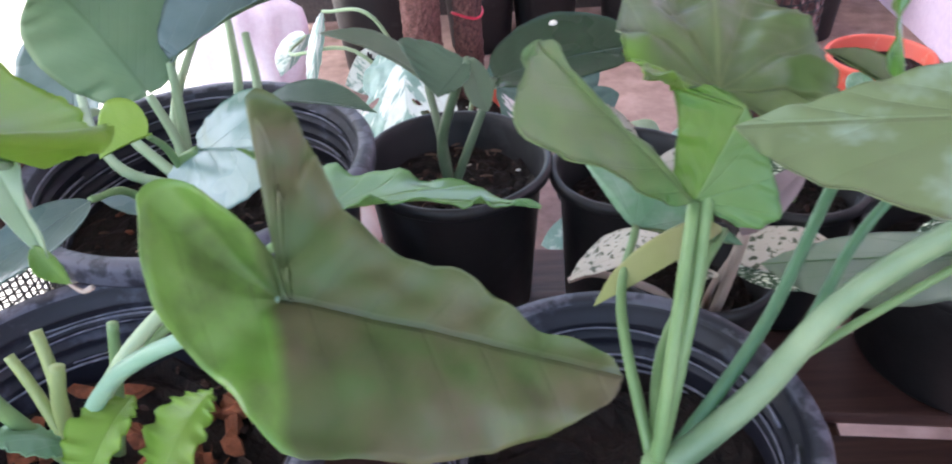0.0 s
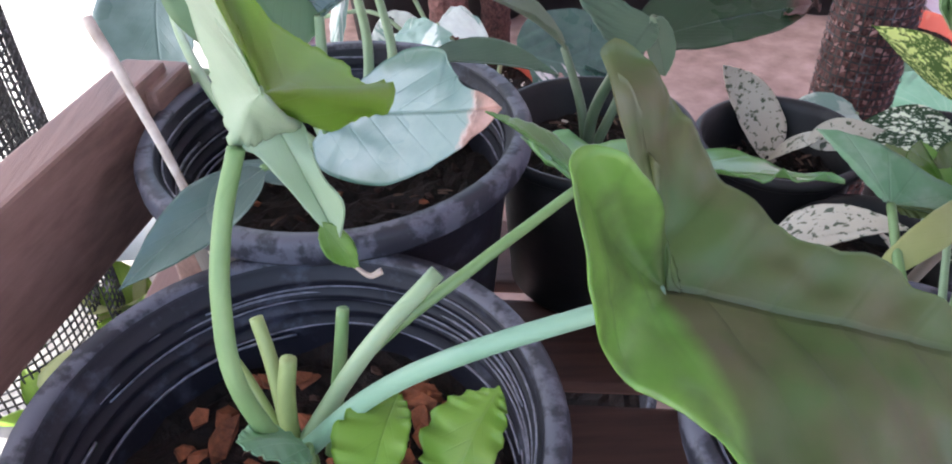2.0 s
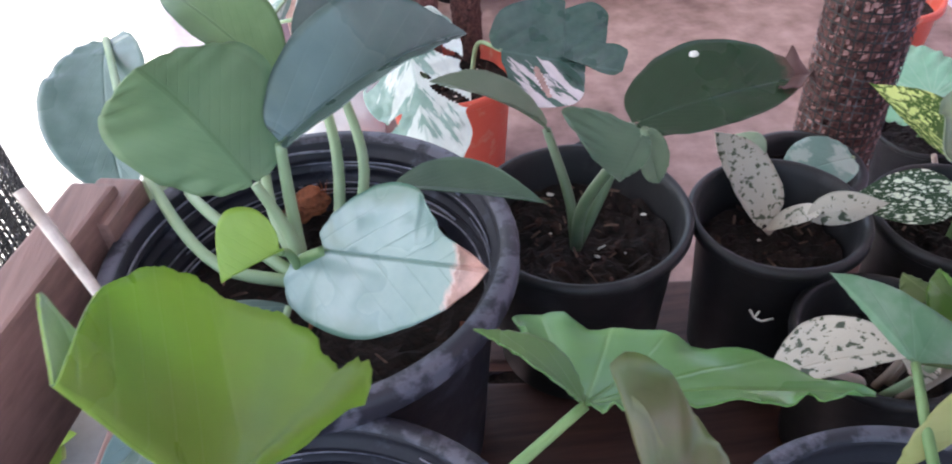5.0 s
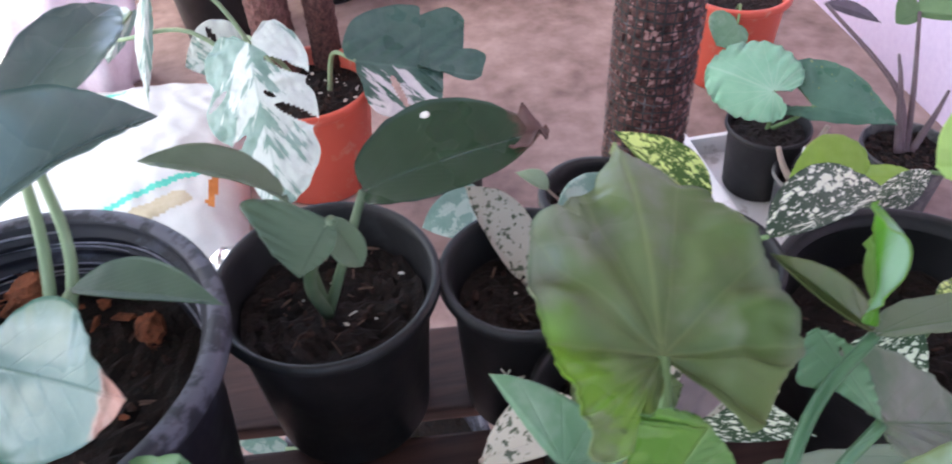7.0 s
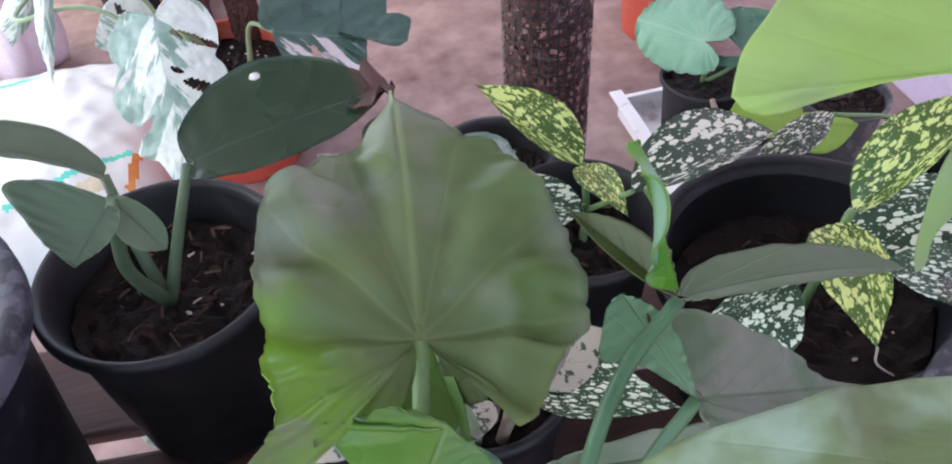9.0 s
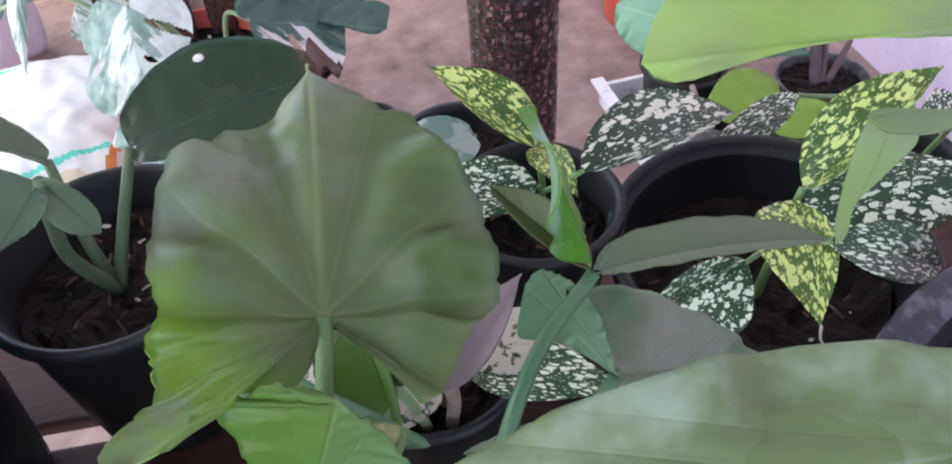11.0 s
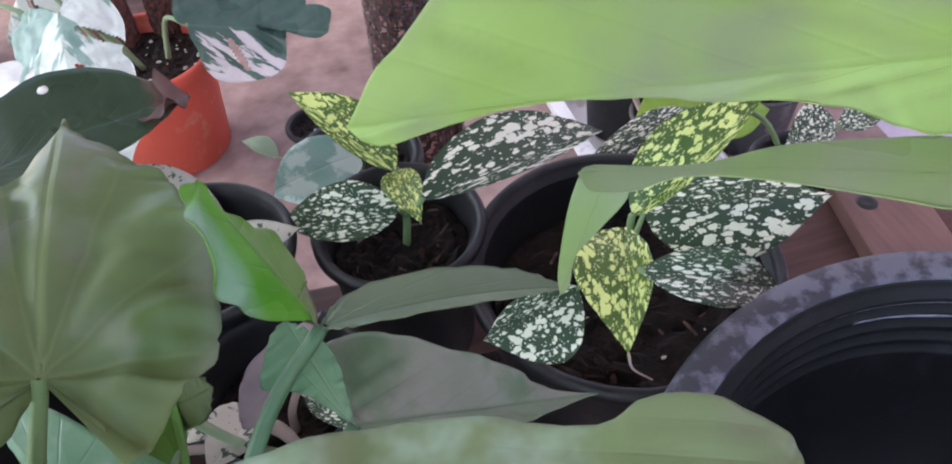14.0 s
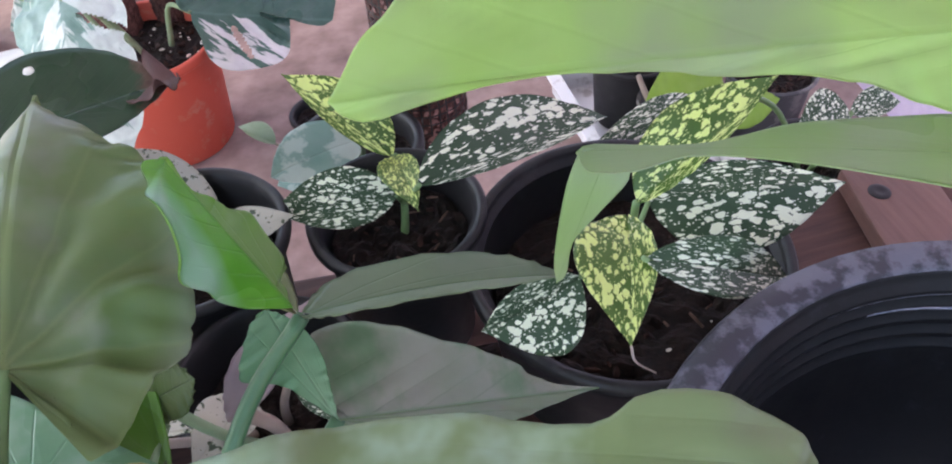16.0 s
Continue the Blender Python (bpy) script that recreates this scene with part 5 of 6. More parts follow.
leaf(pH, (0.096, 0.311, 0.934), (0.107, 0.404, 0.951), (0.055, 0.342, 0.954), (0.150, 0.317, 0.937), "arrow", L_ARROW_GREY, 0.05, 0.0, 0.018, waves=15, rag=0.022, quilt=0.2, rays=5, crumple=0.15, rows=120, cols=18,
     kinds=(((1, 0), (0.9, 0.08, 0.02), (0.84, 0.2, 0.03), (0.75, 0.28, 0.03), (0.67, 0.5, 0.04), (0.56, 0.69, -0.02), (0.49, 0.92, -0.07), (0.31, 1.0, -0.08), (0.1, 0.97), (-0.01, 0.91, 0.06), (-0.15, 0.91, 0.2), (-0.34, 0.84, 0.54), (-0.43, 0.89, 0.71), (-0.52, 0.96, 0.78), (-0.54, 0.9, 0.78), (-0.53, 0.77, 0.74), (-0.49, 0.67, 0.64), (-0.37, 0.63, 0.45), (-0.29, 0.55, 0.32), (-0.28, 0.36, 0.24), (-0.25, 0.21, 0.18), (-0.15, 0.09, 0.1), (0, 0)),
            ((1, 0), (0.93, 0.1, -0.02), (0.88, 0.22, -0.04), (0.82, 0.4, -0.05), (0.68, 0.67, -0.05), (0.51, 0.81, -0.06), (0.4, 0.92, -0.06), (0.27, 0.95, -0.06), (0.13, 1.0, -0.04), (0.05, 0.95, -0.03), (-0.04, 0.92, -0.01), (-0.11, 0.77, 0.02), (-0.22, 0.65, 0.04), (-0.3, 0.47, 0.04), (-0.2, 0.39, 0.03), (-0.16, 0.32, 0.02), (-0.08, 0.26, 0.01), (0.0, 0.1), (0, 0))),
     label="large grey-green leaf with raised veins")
big = leaf(pH, (0.176, 0.308, 0.926), (0.256, 0.305, 0.916), (0.215, 0.320, 0.922), (0.210, 0.302, 0.924), "strip", L_PINKISH, 0.05, -0.1, 0.04)
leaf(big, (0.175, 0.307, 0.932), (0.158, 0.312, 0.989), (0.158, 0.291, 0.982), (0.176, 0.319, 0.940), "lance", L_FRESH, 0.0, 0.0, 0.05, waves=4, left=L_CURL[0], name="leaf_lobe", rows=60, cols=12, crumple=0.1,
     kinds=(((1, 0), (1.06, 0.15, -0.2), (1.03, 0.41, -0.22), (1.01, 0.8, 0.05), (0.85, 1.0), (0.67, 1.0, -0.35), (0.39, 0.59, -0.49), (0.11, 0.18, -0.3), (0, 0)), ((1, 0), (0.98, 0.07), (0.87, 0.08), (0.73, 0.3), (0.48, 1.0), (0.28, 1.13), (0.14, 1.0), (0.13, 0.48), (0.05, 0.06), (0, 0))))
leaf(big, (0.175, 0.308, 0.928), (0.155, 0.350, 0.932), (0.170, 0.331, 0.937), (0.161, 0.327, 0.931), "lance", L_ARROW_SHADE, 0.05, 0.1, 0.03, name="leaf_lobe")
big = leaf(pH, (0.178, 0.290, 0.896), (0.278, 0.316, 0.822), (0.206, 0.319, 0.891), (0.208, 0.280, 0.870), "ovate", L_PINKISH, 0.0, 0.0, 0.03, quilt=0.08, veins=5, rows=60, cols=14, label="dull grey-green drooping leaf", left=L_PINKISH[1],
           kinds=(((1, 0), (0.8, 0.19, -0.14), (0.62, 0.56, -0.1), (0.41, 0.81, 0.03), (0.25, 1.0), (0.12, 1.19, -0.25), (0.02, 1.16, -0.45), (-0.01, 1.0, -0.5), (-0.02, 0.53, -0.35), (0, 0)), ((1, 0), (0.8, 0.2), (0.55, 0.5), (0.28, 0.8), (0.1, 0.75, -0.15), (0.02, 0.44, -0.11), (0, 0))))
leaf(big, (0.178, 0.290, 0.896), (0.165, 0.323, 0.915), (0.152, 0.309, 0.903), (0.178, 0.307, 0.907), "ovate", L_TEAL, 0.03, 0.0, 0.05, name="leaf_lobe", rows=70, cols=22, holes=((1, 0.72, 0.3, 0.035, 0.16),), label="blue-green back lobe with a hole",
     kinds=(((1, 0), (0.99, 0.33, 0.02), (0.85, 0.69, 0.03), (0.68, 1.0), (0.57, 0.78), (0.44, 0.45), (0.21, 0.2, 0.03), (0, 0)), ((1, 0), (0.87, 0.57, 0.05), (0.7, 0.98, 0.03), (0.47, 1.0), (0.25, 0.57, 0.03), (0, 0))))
leaf(pH, (0.230, 0.292, 0.850), (0.130, 0.312, 0.834), (0.172, 0.308, 0.852), (0.165, 0.284, 0.826), "ovate", (L_PINKISH[0], L_CLOUD[0]), 0.05, 0.05, 0.08, rag=0.03, label="pale leaf clouded with white")
leaf(pH, (0.110, 0.343, 0.841), (0.088, 0.375, 0.852), (0.080, 0.356, 0.842), (0.106, 0.356, 0.847), "ovate", L_ARROW_GREY, 0.05, 0.05, 0.05)
leaf(pV, (0.413, 0.301, 0.973), (0.198, 0.335, 0.978), (0.295, 0.382, 1.002), (0.348, 0.297, 0.963), "ovate", L_LIME, 0.02, 0.0, 0.01, kinds=(((1.0, 0.0), (0.98, 0.14), (0.96, 0.26), (0.92, 0.4), (0.88, 0.55), (0.78, 0.89), (0.59, 1.11), (0.24, 0.79), (0.02, 0.21), (0.0, 0.02)), ((1.0, 0.0), (0.98, 0.23), (0.94, 0.4), (0.86, 0.21), (0.74, 0.05), (0.58, 0.19), (0.33, 0.68), (0.19, 1.31), (0.06, 0.84), (0.0, 0.02))), quilt=0.04, rows=70, cols=14, veins=4, label="large translucent lime-green leaf")
big = leaf(pV, (0.385, 0.263, 0.960), (0.262, 0.314, 0.958), (0.322, 0.301, 0.958), (0.327, 0.278, 0.959), "ovate", L_HOOK, 0.02, 0.0, 0.0, kinds=(((1.0, 0.0), (0.96, 0.27), (0.75, 0.2), (0.54, 1.02), (0.34, 1.49), (0.14, 1.68), (0.04, 0.74), (0.0, 0.02)), ((1.0, 0.0), (0.97, 0.99), (0.89, 1.02), (0.75, 0.3), (0.57, 0.65), (0.39, 1.19), (0.22, 1.82), (0.07, 1.2), (0.0, 0.02))))
leaf(big, (0.270, 0.311, 0.957), (0.250, 0.296, 0.925), (0.256, 0.307, 0.945), (0.267, 0.302, 0.943), "strip", L_HOOK, 0.0, 0.0, 0.0, kinds=(((1.0, 0.0), (0.85, 0.49), (0.53, 0.98), (0.22, 1.26), (0.01, 1.1), (0.0, 0.02)), ((1.0, 0.0), (0.91, 0.29), (0.67, 0.03), (0.4, 0.7), (0.08, 1.42), (0.0, 0.02))), name="leaf_tip")
leaf(pH, (0.262, 0.200, 0.976), (0.078, 0.235, 0.958), (0.170, 0.241, 0.976), (0.180, 0.168, 0.952), "ovate", L_LIME_SHEEN, 0.0, 0.0, 0.02, rag=0.012, quilt=0.03, veins=6, crumple=0.05, rows=80, cols=16,
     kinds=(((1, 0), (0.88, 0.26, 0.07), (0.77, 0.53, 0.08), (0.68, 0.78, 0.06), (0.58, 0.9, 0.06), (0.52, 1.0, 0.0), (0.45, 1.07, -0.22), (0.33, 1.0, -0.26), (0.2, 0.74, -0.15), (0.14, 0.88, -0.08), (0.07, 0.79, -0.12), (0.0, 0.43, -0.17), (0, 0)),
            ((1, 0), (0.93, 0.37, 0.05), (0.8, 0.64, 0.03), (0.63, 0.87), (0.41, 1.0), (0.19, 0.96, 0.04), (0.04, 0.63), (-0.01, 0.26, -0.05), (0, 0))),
     label="large green leaf with pale sheen put into its colour")
stalk(pH, [bH, (0.078, 0.25, 0.87), (0.089, 0.286, 0.914), (0.096, 0.311, 0.933)], 0.0032, 0.0024, STALK)
stalk(pH, [bH, (0.11, 0.25, 0.85), (0.15, 0.295, 0.90), (0.176, 0.308, 0.926)], 0.0034, 0.0024, STALK_TEAL)
stalk(pH, [bH, (0.12, 0.245, 0.835), (0.156, 0.28, 0.87), (0.178, 0.290, 0.896)], 0.0032, 0.0024, STALK_TEAL)
stalk(pH, [bH, (0.052, 0.27, 0.845), (0.067, 0.322, 0.853)], 0.0028, 0.0021, STALK)
stalk(pH, [bH, (0.066, 0.23, 0.85), (0.080, 0.273, 0.901)], 0.0034, 0.0028, STALK)
stalk(pH, [bH, (0.07, 0.26, 0.83), (0.111, 0.318, 0.852)], 0.0026, 0.0020, STALK)
stalk(pH, [bH, (0.08, 0.26, 0.82), (0.108, 0.328, 0.836)], 0.0026, 0.0020, STALK)
stalk(pH, [bH, (0.07, 0.26, 0.82), (0.110, 0.343, 0.841)], 0.0020, 0.0017, STALK_PALE)
stalk(pH, [bH, (0.12, 0.25, 0.82), (0.230, 0.292, 0.856)], 0.0026, 0.0020, STALK)
stalk(pV, [(0.70, 0.02, 0.745), (0.66, 0.08, 0.93), (0.54, 0.22, 0.985), (0.413, 0.301, 0.973)], 0.006, 0.004, STALK)
stalk(pV, [(0.70, 0.02, 0.745), (0.64, 0.06, 0.90), (0.50, 0.19, 0.965), (0.385, 0.263, 0.960)], 0.005, 0.0035, STALK)
stalk(pH, [bH, (0.10, 0.225, 0.832), (0.139, 0.235, 0.883), (0.195, 0.222, 0.94), (0.262, 0.200, 0.975)], 0.0068, 0.0042, STALK_SAGE2)
stalk(pH, [(0.06, 0.212, 0.765), (0.06, 0.212, 0.81)], 0.0092, 0.0066, STALK, "stem")
# label stick in the silver plant's pot
stick = tagged(tube("plant_stick", [(-0.268, 0.372, 0.80), (-0.281, 0.39, 0.837), (-0.302, 0.41, 0.885), (-0.319, 0.427, 0.914)], 0.0022, 0.0034, STICK, None, 6, 8), "dry pale wooden stick leaning on a black pot", "stick")

# coir pole behind the bench
def coir(name, c, z0, z1, r0, material, parent, label=""):
    """A pole of packed coconut fibre, rough all over."""
    verts, faces = [], []
    ns, nz = 48, int((z1 - z0) * 130)
    for j in range(nz + 1):
        z = z0 + (z1 - z0) * j / nz
        for k in range(ns):
            a = 2 * math.pi * k / ns
            q = Vector((math.cos(a), math.sin(a), 0))
            r = r0 + 0.0035 * noise.noise(Vector((q.x * 5 + c[0], q.y * 5, z * 60))) + 0.003 * noise.noise(Vector((q.x * 14, q.y * 14 + c[1], z * 160)))
            verts.append((c[0] + r * q.x, c[1] + r * q.y, z))
    for j in range(nz):
        for k in range(ns):
            a, b = j * ns + k, j * ns + (k + 1) % ns
            faces.append((a, b, b + ns, a + ns))
    faces.append(tuple(range(len(verts) - ns, len(verts))))
    return mesh_object(name, verts, faces, [material], parent, smooth=False, label=label)


cP = (0.307, 0.814)
pP = thing("plant_pole", (*cP, 0), "dark coir pole wrapped in black mesh, standing in a pot", "plant pole")
coir("coir_core", cP, 0.15, 1.30, 0.0405, BARK, pP)
verts, faces = [], []
NW = 30
for j in range(112):
    z0 = 0.17 + 0.010 * j
    for k in range(NW):
        a = 2 * math.pi * k / NW + 0.05 * noise.noise(Vector((k * 3.1, j * 0.4, 2)))
        r = 0.0438 + 0.0012 * noise.noise(Vector((k * 0.9, j * 0.7, 5)))
        dz = 0.0026 * noise.noise(Vector((k * 0.5, j * 2.3, 8)))
        b = a + 0.038
        for q, z in ((a, dz), (b, dz), (b, dz + 0.0018), (a, dz + 0.0018)):
            verts.append((cP[0] + r * math.cos(q), cP[1] + r * math.sin(q), z0 + z))
        o = (j * NW + k) * 4
        nk = (j * NW + (k + 1) % NW) * 4
        faces.append((o + 1, nk, nk + 3, o + 2))
        if j < 111:
            up = o + NW * 4
            faces.append((o + 3, o + 2, up + 1, up))
        faces.append((o, o + 1, o + 2, o + 3))
tagged(mesh_object("wire_mesh", verts, faces, [NET], pP, smooth=False), kind="stuff")
rnd = random.Random(41)
verts, faces = [], []
for k in range(2800):
    a, z, w, h = rnd.uniform(0, 6.283), rnd.uniform(0.25, 1.28), rnd.uniform(0.001, 0.0034), rnd.uniform(0.001, 0.0036)
    out = Vector((math.cos(a), math.sin(a), 0))
    tan = Vector((-math.sin(a), math.cos(a), rnd.uniform(-0.6, 0.6)))
    up = Vector((0, 0, 1)) + out * rnd.uniform(-0.4, 0.4)
    c = Vector((cP[0], cP[1], z)) + out * rnd.uniform(0.0418, 0.0438)
    o = len(verts)
    verts += [c - tan * w - up * h, c + tan * w - up * h * 0.6, c + tan * w * 0.8 + up * h, c - tan * w * 0.7 + up * h * 0.8, c - out * 0.003]
    faces += [(o, o + 1, o + 2, o + 3), (o + 1, o, o + 4), (o + 2, o + 1, o + 4), (o + 3, o + 2, o + 4), (o, o + 3, o + 4)]
tagged(mesh_object("bark_flake", verts, faces, [FLAKE], pP, smooth=False, label="pale flakes of bark"), kind="stuff")
pot(pP, cP, 0.24, 0.12, 0.0, 0.2, BLACK)

# pots standing on the floor
cO = (-0.10, 1.66)
pO = thing("potted_plant", (*cO, 0), "white-marbled split-leaf plant on a coir pole in an orange pot", "potted plant")
pot(pO, cO, 0.25, 0.15, 0.0, 0.21, ORANGE, 0.01, 0.02)
tagged(chips(pO, cO, 0.125, 0.212, 90, 0.008, SOIL_LIGHT, "soil_crumb", "", 21), kind="stuff")
tagged(chips(pO, cO, 0.125, 0.214, 30, 0.004, PERLITE, "perlite", "", 22), kind="stuff")
coir("coir_pole", (-0.153, 1.783), 0.20, 1.1, 0.045, BARK_RED, pO, "red-brown coir pole")
coir("dark_pole", (-0.045, 1.791), 0.20, 1.1, 0.033, BARK, pO)
tube("red_tie", [(-0.045 + 0.036 * math.cos(a), 1.791 + 0.036 * math.sin(a), 0.42 + 0.006 * math.sin(2 * a)) for a in [k * 0.5236 for k in range(13)]], 0.003, 0.003, RED_TIE, pO, 3, 6)
leaf(pO, (-0.174, 1.523, 0.427), (-0.144, 1.215, 0.283), (-0.064, 1.367, 0.352), (-0.261, 1.381, 0.332), "heart", L_MARBLE, 0.05, -0.12, 0.025, holes=((0, 0.2, 0.62, 0.035, 0.4), (0, 0.52, 0.66, 0.04, 0.42), (0, 0.37, 0.2, 0.02, 0.1), (1, 0.62, 0.6, 0.03, 0.25), (1, 0.3, 0.75, 0.025, 0.2)), rows=170, cols=44, crumple=0.05, quilt=0.0, label="white-marbled leaf with slits",
     kinds=(((1, 0), (0.97, 0.25), (0.9, 0.55), (0.75, 0.85), (0.62, 0.82), (0.55, 0.97), (0.4, 1), (0.32, 0.88), (0.25, 1.0), (0.1, 1.02), (-0.05, 0.85), (-0.15, 0.5), (-0.1, 0.2), (0, 0.02)), ((1, 0), (0.95, 0.3), (0.8, 0.5), (0.72, 0.8), (0.62, 0.62), (0.5, 0.9), (0.35, 1), (0.22, 0.78), (0.1, 0.92), (-0.05, 0.8), (-0.12, 0.4), (0, 0.02))))
leaf(pO, (0.014, 1.606, 0.313), (0.275, 1.603, 0.237), (0.255, 1.688, 0.334), (0.096, 1.507, 0.227), "heart", L_MARBLE_DARK, 0.0, 0.0, 0.01, holes=((1, 0.34, 0.5, 0.035, 0.3),), rows=170, cols=30, crumple=0.02, quilt=0.05, veins=6, label="half-pale marbled leaf with slits",
     kinds=(((1, 0), (1.01, 0.4, 0.04), (0.77, 0.46, 0.02), (0.55, 0.53, -0.06), (0.79, 0.77, 0.0), (0.83, 1.0, 0.0), (0.69, 1.16, -0.06), (0.46, 0.96, -0.13), (0.34, 0.81, -0.14), (0.49, 1.12, -0.13), (0.32, 1.14, -0.17), (0.13, 0.99, -0.14), (-0.04, 0.71, -0.07), (-0.1, 0.29, -0.04), (-0.07, 0.06, -0.02), (0, 0)),
            ((1, 0), (0.89, 0.11, -0.04), (0.62, 0.03, 0.09), (0.46, -0.03, 0.08), (0.65, 0.35, 0.07), (0.66, 0.65, 0.07), (0.57, 0.9, 0.08), (0.38, 1.0, -0.0), (0.22, 0.99, -0.08), (0.11, 0.76, -0.12), (0.06, 0.42, -0.08), (0.01, 0.15, -0.03), (0, 0))))
leaf(pO, (-0.227, 1.781, 0.266), (-0.350, 1.760, 0.266), (-0.278, 1.834, 0.331), (-0.299, 1.749, 0.237), "heart", L_MARBLE, 0.05, -0.1, 0.03, holes=((0, 0.4, 0.5, 0.06, 0.35),), rows=50, cols=14)
stalk(pO, [(-0.10, 1.64, 0.22), (-0.13, 1.60, 0.33), (-0.174, 1.523, 0.427)], 0.006, 0.004, STALK_PALE)
stalk(pO, [(-0.05, 1.66, 0.22), (-0.03, 1.67, 0.30), (0.014, 1.606, 0.313)], 0.006, 0.004, STALK_PALE)
stalk(pO, [(-0.13, 1.68, 0.22), (-0.2, 1.75, 0.32), (-0.227, 1.781, 0.266)], 0.005, 0.004, STALK_PALE)
stalk(pO, [(-0.15, 1.66, 0.22), (-0.3, 1.68, 0.385), (-0.46, 1.74, 0.36), (-0.455, 1.892, 0.344)], 0.005, 0.004, STALK_PALE)
leaf(pO, (-0.455, 1.892, 0.344), (-0.507, 1.779, 0.288), (-0.522, 1.859, 0.327), (-0.476, 1.822, 0.296), "heart", L_MARBLE, 0.05, -0.1, 0.03)
leaf(pO, (-0.377, 1.770, 0.448), (-0.397, 1.567, 0.303), (-0.409, 1.673, 0.369), (-0.373, 1.665, 0.368), "lance", L_MARBLE, 0.05, -0.1, 0.1, rag=0.03)
stalk(pO, [(-0.15, 1.68, 0.22), (-0.25, 1.7, 0.45), (-0.377, 1.770, 0.448)], 0.005, 0.004, STALK_PALE)

# right-hand group
cQ = (0.838, 1.375)
pQ = thing("potted_plant", (*cQ, 0.008), "mint-green round-leaved plant in a black pot", "potted plant", "pots in the white tray")
pot(pQ, cQ, 0.17, 0.088, 0.008, 0.15, BLACK, 0.005, 0.012)
leaf(pQ, (0.808, 1.342, 0.273), (0.710, 1.441, 0.288), (0.844, 1.457, 0.314), (0.769, 1.293, 0.230), "round", L_ROUND, 0.02, -0.05, 0.05, waves=14)
leaf(pQ, (0.879, 1.307, 0.249), (1.016, 1.229, 0.234), (0.985, 1.357, 0.294), (0.924, 1.260, 0.225), "arrow", L_TEAL_DARK, 0.03, -0.05, 0.03)
stalk(pQ, [(0.84, 1.38, 0.15), (0.83, 1.36, 0.22), (0.808, 1.342, 0.273)], 0.005, 0.003, STALK)
stalk(pQ, [(0.85, 1.38, 0.15), (0.87, 1.34, 0.2), (0.879, 1.307, 0.249)], 0.005, 0.003, STALK)
cR = (0.868, 1.245)
pR = thing("potted_plant", (*cR, 0.008), "green-leaved plant with thick pale stalks in a grey pot", "potted plant", "pots in the white tray")
pot(pR, cR, 0.13, 0.07, 0.008, 0.105, GREY_POT, 0.005, 0.010)
leaf(pR, (0.876, 1.109, 0.229), (0.742, 1.134, 0.233), (0.852, 1.182, 0.273), (0.814, 1.106, 0.216), "heart", L_YOUNG, 0.05, -0.05, 0.03)
leaf(pR, (0.876, 1.109, 0.229), (0.968, 1.070, 0.234), (0.935, 1.120, 0.234), (0.921, 1.055, 0.192), "heart", L_YOUNG, 0.05, -0.05, 0.03)
stalk(pR, [(0.84, 1.24, 0.10), (0.815, 1.26, 0.15), (0.80, 1.27, 0.19)], 0.008, 0.005, STALK_CREAM)
stalk(pR, [(0.87, 1.25, 0.10), (0.89, 1.28, 0.16), (0.92, 1.3, 0.2)], 0.008, 0.005, STALK_CREAM)
stalk(pR, [(0.87, 1.25, 0.10), (0.88, 1.18, 0.2), (0.876, 1.109, 0.229)], 0.005, 0.003, STALK_PALE)
cS = (1.075, 1.245)
pS = thing("potted_plant", (*cS, 0.0), "purple-stalked plant in a grey pot full of chips", "potted plant")
pot(pS, cS, 0.16, 0.092, 0.0, 0.14, GREY_POT, 0.005, 0.010)
tagged(chips(pS, cS, 0.075, 0.142, 70, 0.008, SOIL_LIGHT, "soil_crumb", "", 31), kind="stuff")
leaf(pS, (1.055, 1.601, 0.298), (1.149, 1.524, 0.276), (1.119, 1.584, 0.293), (1.095, 1.559, 0.277), "lance", L_PURPLE, 0.05, 0.1, 0.02)
leaf(pS, (1.220, 1.507, 0.300), (1.288, 1.438, 0.311), (1.273, 1.523, 0.355), (1.260, 1.467, 0.293), "heart", L_MATT, 0.05, 0.0, 0.02)
leaf(pS, (1.220, 1.507, 0.300), (1.165, 1.502, 0.285), (1.167, 1.536, 0.321), (1.204, 1.494, 0.283), "heart", L_MATT, 0.05, 0.0, 0.02)
stalk(pS, [(1.07, 1.25, 0.14), (1.10, 1.36, 0.22), (1.055, 1.601, 0.298)], 0.008, 0.004, STALK_DARK)
stalk(pS, [(1.08, 1.25, 0.14), (1.14, 1.36, 0.22), (1.220, 1.507, 0.300)], 0.007, 0.004, STALK_DARK)
stalk(pS, [(1.06, 1.25, 0.14), (1.09, 1.34, 0.24), (1.13, 1.42, 0.26)], 0.008, 0.003, STALK_DARK)
stalk(pS, [(1.09, 1.25, 0.14), (1.13, 1.27, 0.2), (1.17, 1.3, 0.24)], 0.009, 0.003, STALK_DARK)
# white tray
tray = thing("tray", (0.9, 1.3, 0), "white plastic seedling tray with dirt in it", "tray")
for nm, sx, sy, x, y in (("tray_side", 0.012, 0.42, 0.724, 1.30), ("tray_side", 0.012, 0.42, 0.964, 1.30), ("tray_end", 0.252, 0.012, 0.844, 1.506), ("tray_end", 0.252, 0.012, 0.844, 1.094)):
    solid(nm, (sx, sy, 0.055), pose(x, y, 0.0275), WHITE_TRAY, 0.003, tray)
solid("tray_rim", (0.03, 0.45, 0.006), pose(0.715, 1.30, 0.058), WHITE_TRAY, 0.002, tray)
solid("tray_base", (0.24, 0.41, 0.006), pose(0.844, 1.30, 0.003), WHITE_TRAY, 0.001, tray)
